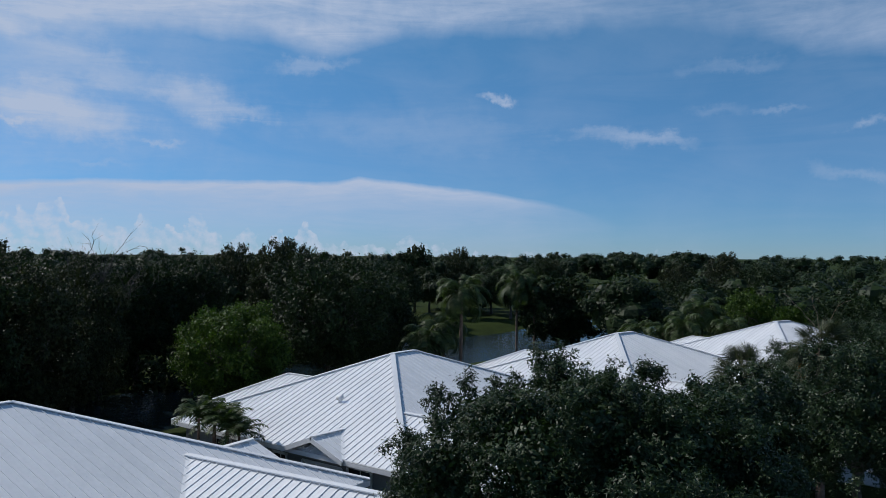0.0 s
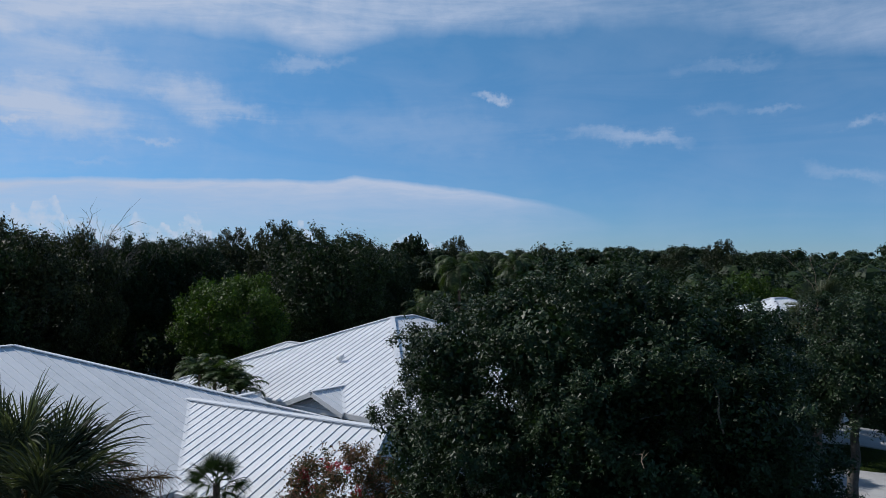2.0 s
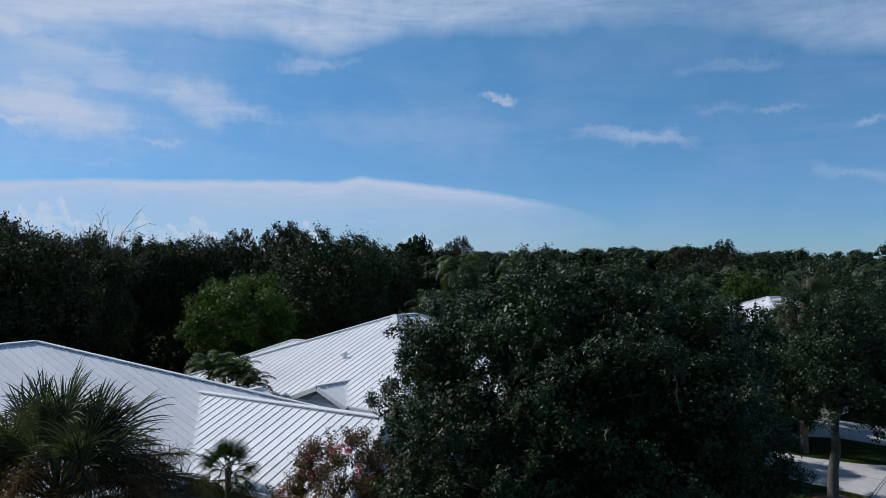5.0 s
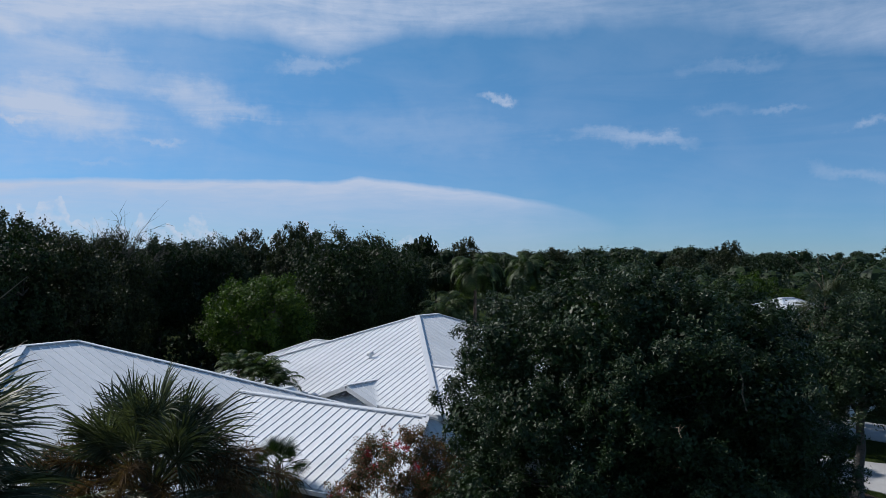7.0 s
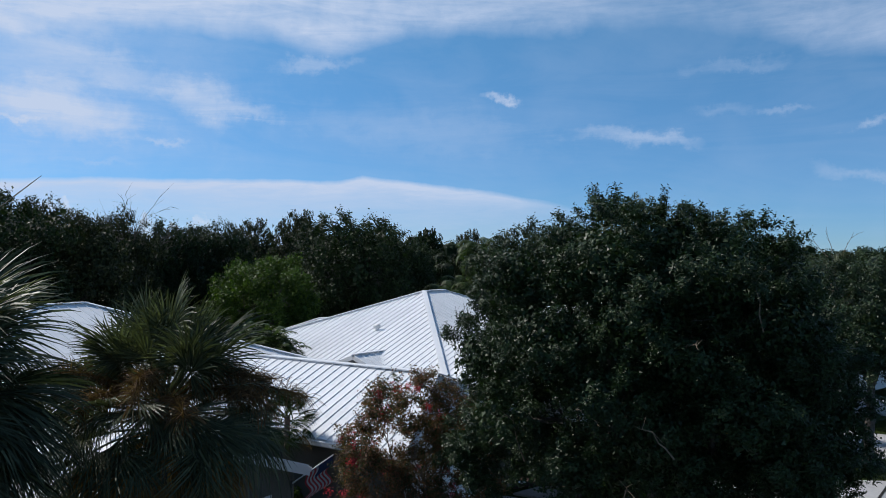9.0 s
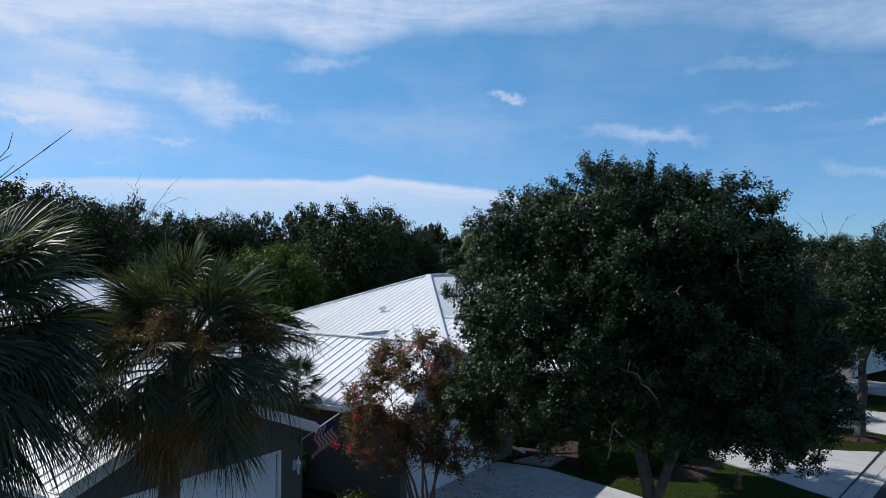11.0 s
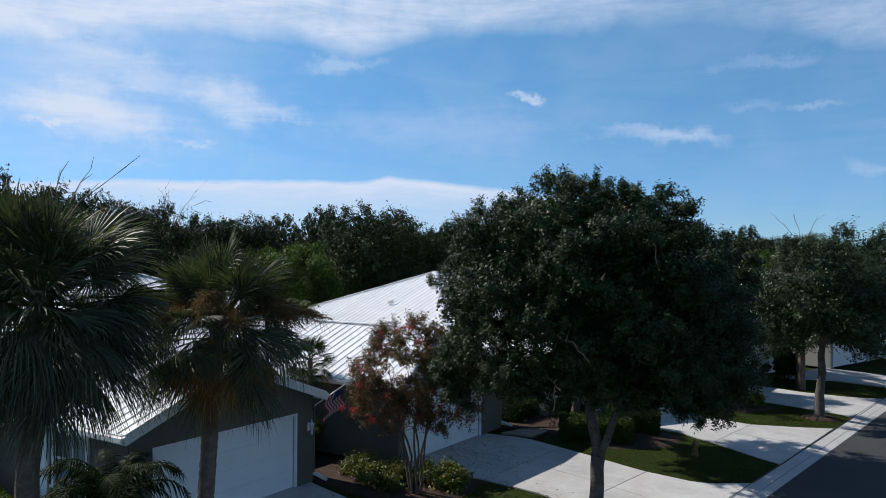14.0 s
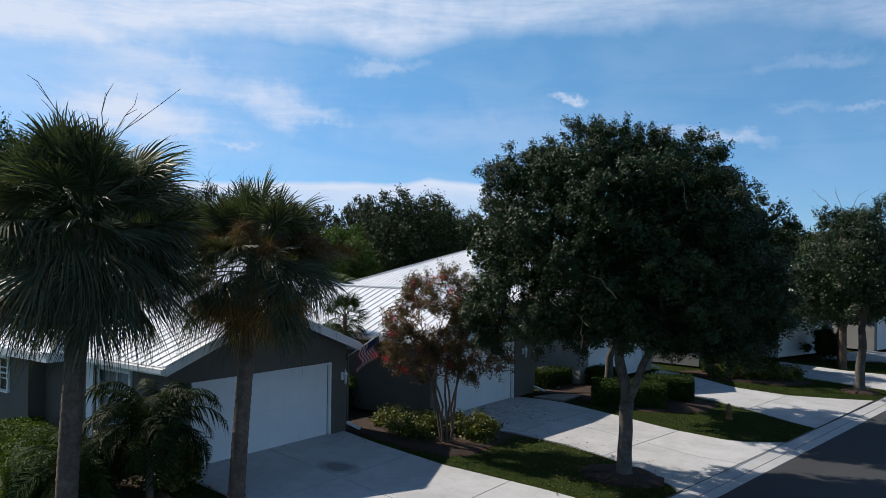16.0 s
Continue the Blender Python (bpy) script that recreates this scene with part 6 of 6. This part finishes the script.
def hydrant(at):
    top = thing("fire_hydrant", pose(*at) @ Matrix.Scale(0.82, 4), "small dull orange fire hydrant on the lawn", "hydrant")
    paint = varied("hydrant_paint", (0.11, 0.05, 0.014), (0.18, 0.085, 0.024), 6, 40, 0.5, 0.2)
    s = Soup()
    s.tube([(0, 0, -0.05), (0, 0, 0.06), (0, 0, 0.08), (0, 0, 0.45)], [0.16, 0.16, 0.11, 0.11], 12)
    part("barrel", s.mesh("barrel", paint), top)
    s = Soup()
    s.tube([(0, 0, 0.45), (0, 0, 0.50), (0, 0, 0.60), (0, 0, 0.66)], [0.14, 0.14, 0.09, 0.03], 12)
    part("bonnet", s.mesh("bonnet", paint), top)
    for sg in (-1, 1):
        s = Soup()
        s.tube([(0, sg * 0.09, 0.34), (0, sg * 0.20, 0.34)], [0.055, 0.065], 10)
        part("outlet", s.mesh("outlet", paint), top)


hydrant((-4.55, 22.6, -0.23))

# paved walk from the second drive to the entry
slab("walk", [(-11.6, 20.9), (-11.2, 22.1), (-12.3, 24.2)], [(-10.3, 21.0), (-10.2, 22.4), (-11.4, 24.6)], -0.03, -0.03, PAVER, "pinkish paved walk between hedges", 0.1, 1.2)


def screen_cage(at, turn):
    """A dark aluminium screen room behind a villa."""
    top = thing("screen_cage", pose(*at, 0, 0, turn), "dark framed screen enclosure behind a villa", "screen enclosure")
    s = Soup()
    for x in (0, 2.4, 4.8):
        for y in (0, 3.5):
            s.bar((x, y, 0), (x, y, 2.6), 0.06, 0.06, (0, 1, 0))
            s.bar((x, y, 2.6), (x, 1.75, 3.4), 0.06, 0.06)
    for y, z in ((0, 2.6), (3.5, 2.6), (1.75, 3.4), (0, 1.2), (3.5, 1.2)):
        s.bar((0, y, z), (4.8, y, z), 0.06, 0.06)
    part("cage_frame", s.mesh("cage_frame", DARK), top)


screen_cage((-31.5, 44.0, -0.1), -12)


def far_house(at, turn, label):
    """A plain hip-roofed house glimpsed among far trees."""
    top = thing("far_house", pose(*at, 0, 0, turn), label, "house", "houses beyond the water")
    s = Soup()
    s.box(-7, 7, -5, 5, -0.5, 2.8)
    part("wall", s.mesh("wall", SIDING), top)
    s = Soup()
    e, r = 2.8, 5.6
    a, b, c, d = (-7.6, -5.6, e), (7.6, -5.6, e), (7.6, 5.6, e), (-7.6, 5.6, e)
    p, q = (-2.5, 0, r), (2.5, 0, r)
    for f in ((a, b, q, p), (b, c, q), (c, d, p, q), (d, a, p), (d, c, b, a)):
        s.poly(f)
    part("roof", s.mesh("roof", ROOF), top, "pale metal roof")
    for x in (-4.5, -1.5, 2.0, 5.0):
        w = Soup()
        w.box(x - 0.6, x + 0.6, -5.06, -4.98, 0.9, 2.2)
        part("window", w.mesh("window", GLASS), top)


far_house((-96, 80.1, 0.6), 40, "white house glimpsed among dark trees")
far_house((-25.6, 168, -0.3), 10, "white-roofed house glimpsed among trees")
far_house((-9.9, 149.6, 0.2), -15, "white-roofed house glimpsed among trees")


# bare-twigged tree rising out of the wood
def bare_tree(at, h, seed):
    rng = np.random.default_rng(seed)
    top = thing("bare_tree", pose(*at), "tree with bare grey twigs among green woods", "tree")
    s = tree_wood((0, 0, h * 0.35), [(rng.normal(0, h * 0.1), rng.normal(0, h * 0.1), h * rng.uniform(0.6, 0.8)) for _ in range(7)], 0.2, seed)
    limbs = [Vector(v) for v in s.v if v[2] > h * 0.5]
    for i in range(110):
        p = limbs[int(rng.integers(len(limbs)))]
        d = Vector((p.x, p.y, h * 0.16)).normalized()
        q = p + (d + Vector(rng.normal(0, 0.35, 3))) * rng.uniform(0.8, 2.0)
        pts = bent(p, q, rng, 3, 0.15)
        s.tube(pts, [0.022, 0.018, 0.012, 0.005], 4, False)
        for k in (1, 2):
            e = pts[k] + (q - p) * 0.4 + Vector(rng.normal(0, 0.3, 3))
            s.tube([pts[k], e], [0.012, 0.004], 3, False)
    part("trunk", s.mesh("trunk", BARK), top)


bare_tree((-56.5, 39.5, -0.8), 13.6, 3)


# ---- lawn and litter ----
def inside(poly, x, y):
    """Which of the points lie in the polygon."""
    out = np.zeros(len(x), bool)
    for (ax, ay), (bx, by) in zip(poly, poly[1:] + poly[:1]):
        cross = (ay > y) != (by > y)
        if ay != by:
            out ^= cross & (x < (bx - ax) * (y - ay) / (by - ay) + ax)
    return out


def lawn_blades():
    rng = np.random.default_rng(91)
    n = 240000
    x, y = rng.uniform(-16, 4, n), rng.uniform(-2, 44, n)
    keep = x < np.array([kerb_x(v) for v in y]) - 0.02
    for poly in DRIVES + BEDS:
        keep &= ~inside(poly, x, y)
    keep &= x > -12.6 + 0.10 * np.maximum(0, y - 24)
    x, y = x[keep][:95000], y[keep][:95000]
    n = len(x)
    z = np.array([ground_z(a, b) for a, b in zip(x, y)])
    base = np.stack([x, y, z - 0.01], 1)
    a = rng.uniform(0, 6.283, n)
    w = rng.uniform(0.010, 0.022, n)[:, None]
    side = np.stack([np.cos(a), np.sin(a), 0 * a], 1) * w
    tip = np.stack([rng.normal(0, 0.03, n), rng.normal(0, 0.03, n), rng.uniform(0.02, 0.05, n)], 1)
    q = np.stack([base - side, base + side, base + tip + side * 0.25, base + tip - side * 0.25], 1)
    ob = new("lawn_grass", quads_of("lawn_grass", q, BLADE))
    tagged(ob, "mown green grass on the verge between drives", "grass", kind="stuff")


def fallen_leaves():
    rng = np.random.default_rng(92)
    P = []
    for cx, cy, sx, sy, k in ((-10.3, 17.2, 1.3, 1.6, 420), (-5.2, 13.6, 1.4, 1.1, 500), (-7.5, 15.3, 2.0, 0.5, 160), (-10.0, 12.9, 1.2, 0.9, 240), (-3.0, 17, 0.4, 3.0, 120), (-11.3, 4.6, 0.8, 0.6, 120)):
        p = rng.normal(0, 1, (k, 2)) * (sx, sy) + (cx, cy)
        P.append(p)
    P = np.concatenate(P)
    P = P[(P[:, 0] > -12.8)]
    z = []
    for x, y in P:
        k = -(x - kerb_x(y))
        on = any(inside(poly, np.array([x]), np.array([y]))[0] for poly in DRIVES)
        bed_here = any(inside(poly, np.array([x]), np.array([y]))[0] for poly in BEDS)
        t = min(1, max(0, (x + 12.3) / 9.2))
        z.append((-0.32 * t + 0.012) if on else ground_z(x, y) + (0.10 if bed_here else 0.05))
    c = np.column_stack([P, z])
    q = leaf_quads(c, np.tile((0, 0, 1.0), (len(c), 1)), 0.075, rng, 0.25, 0.6)
    tagged(new("fallen_leaves", quads_of("fallen_leaves", q, LITTER)), "brown fallen leaves on drives and beds", "leaves", kind="stuff")


BLADE = leafy("grass_blades", (0.014, 0.030, 0.004), (0.032, 0.056, 0.008), (0.060, 0.085, 0.014), 0.7, 0.2, 0.15, scale=0.5)
LITTER = leafy("leaf_litter", (0.05, 0.03, 0.016), (0.11, 0.065, 0.03), (0.2, 0.13, 0.06), 0.8, 0.1, 0.1)
lawn_blades()
fallen_leaves()
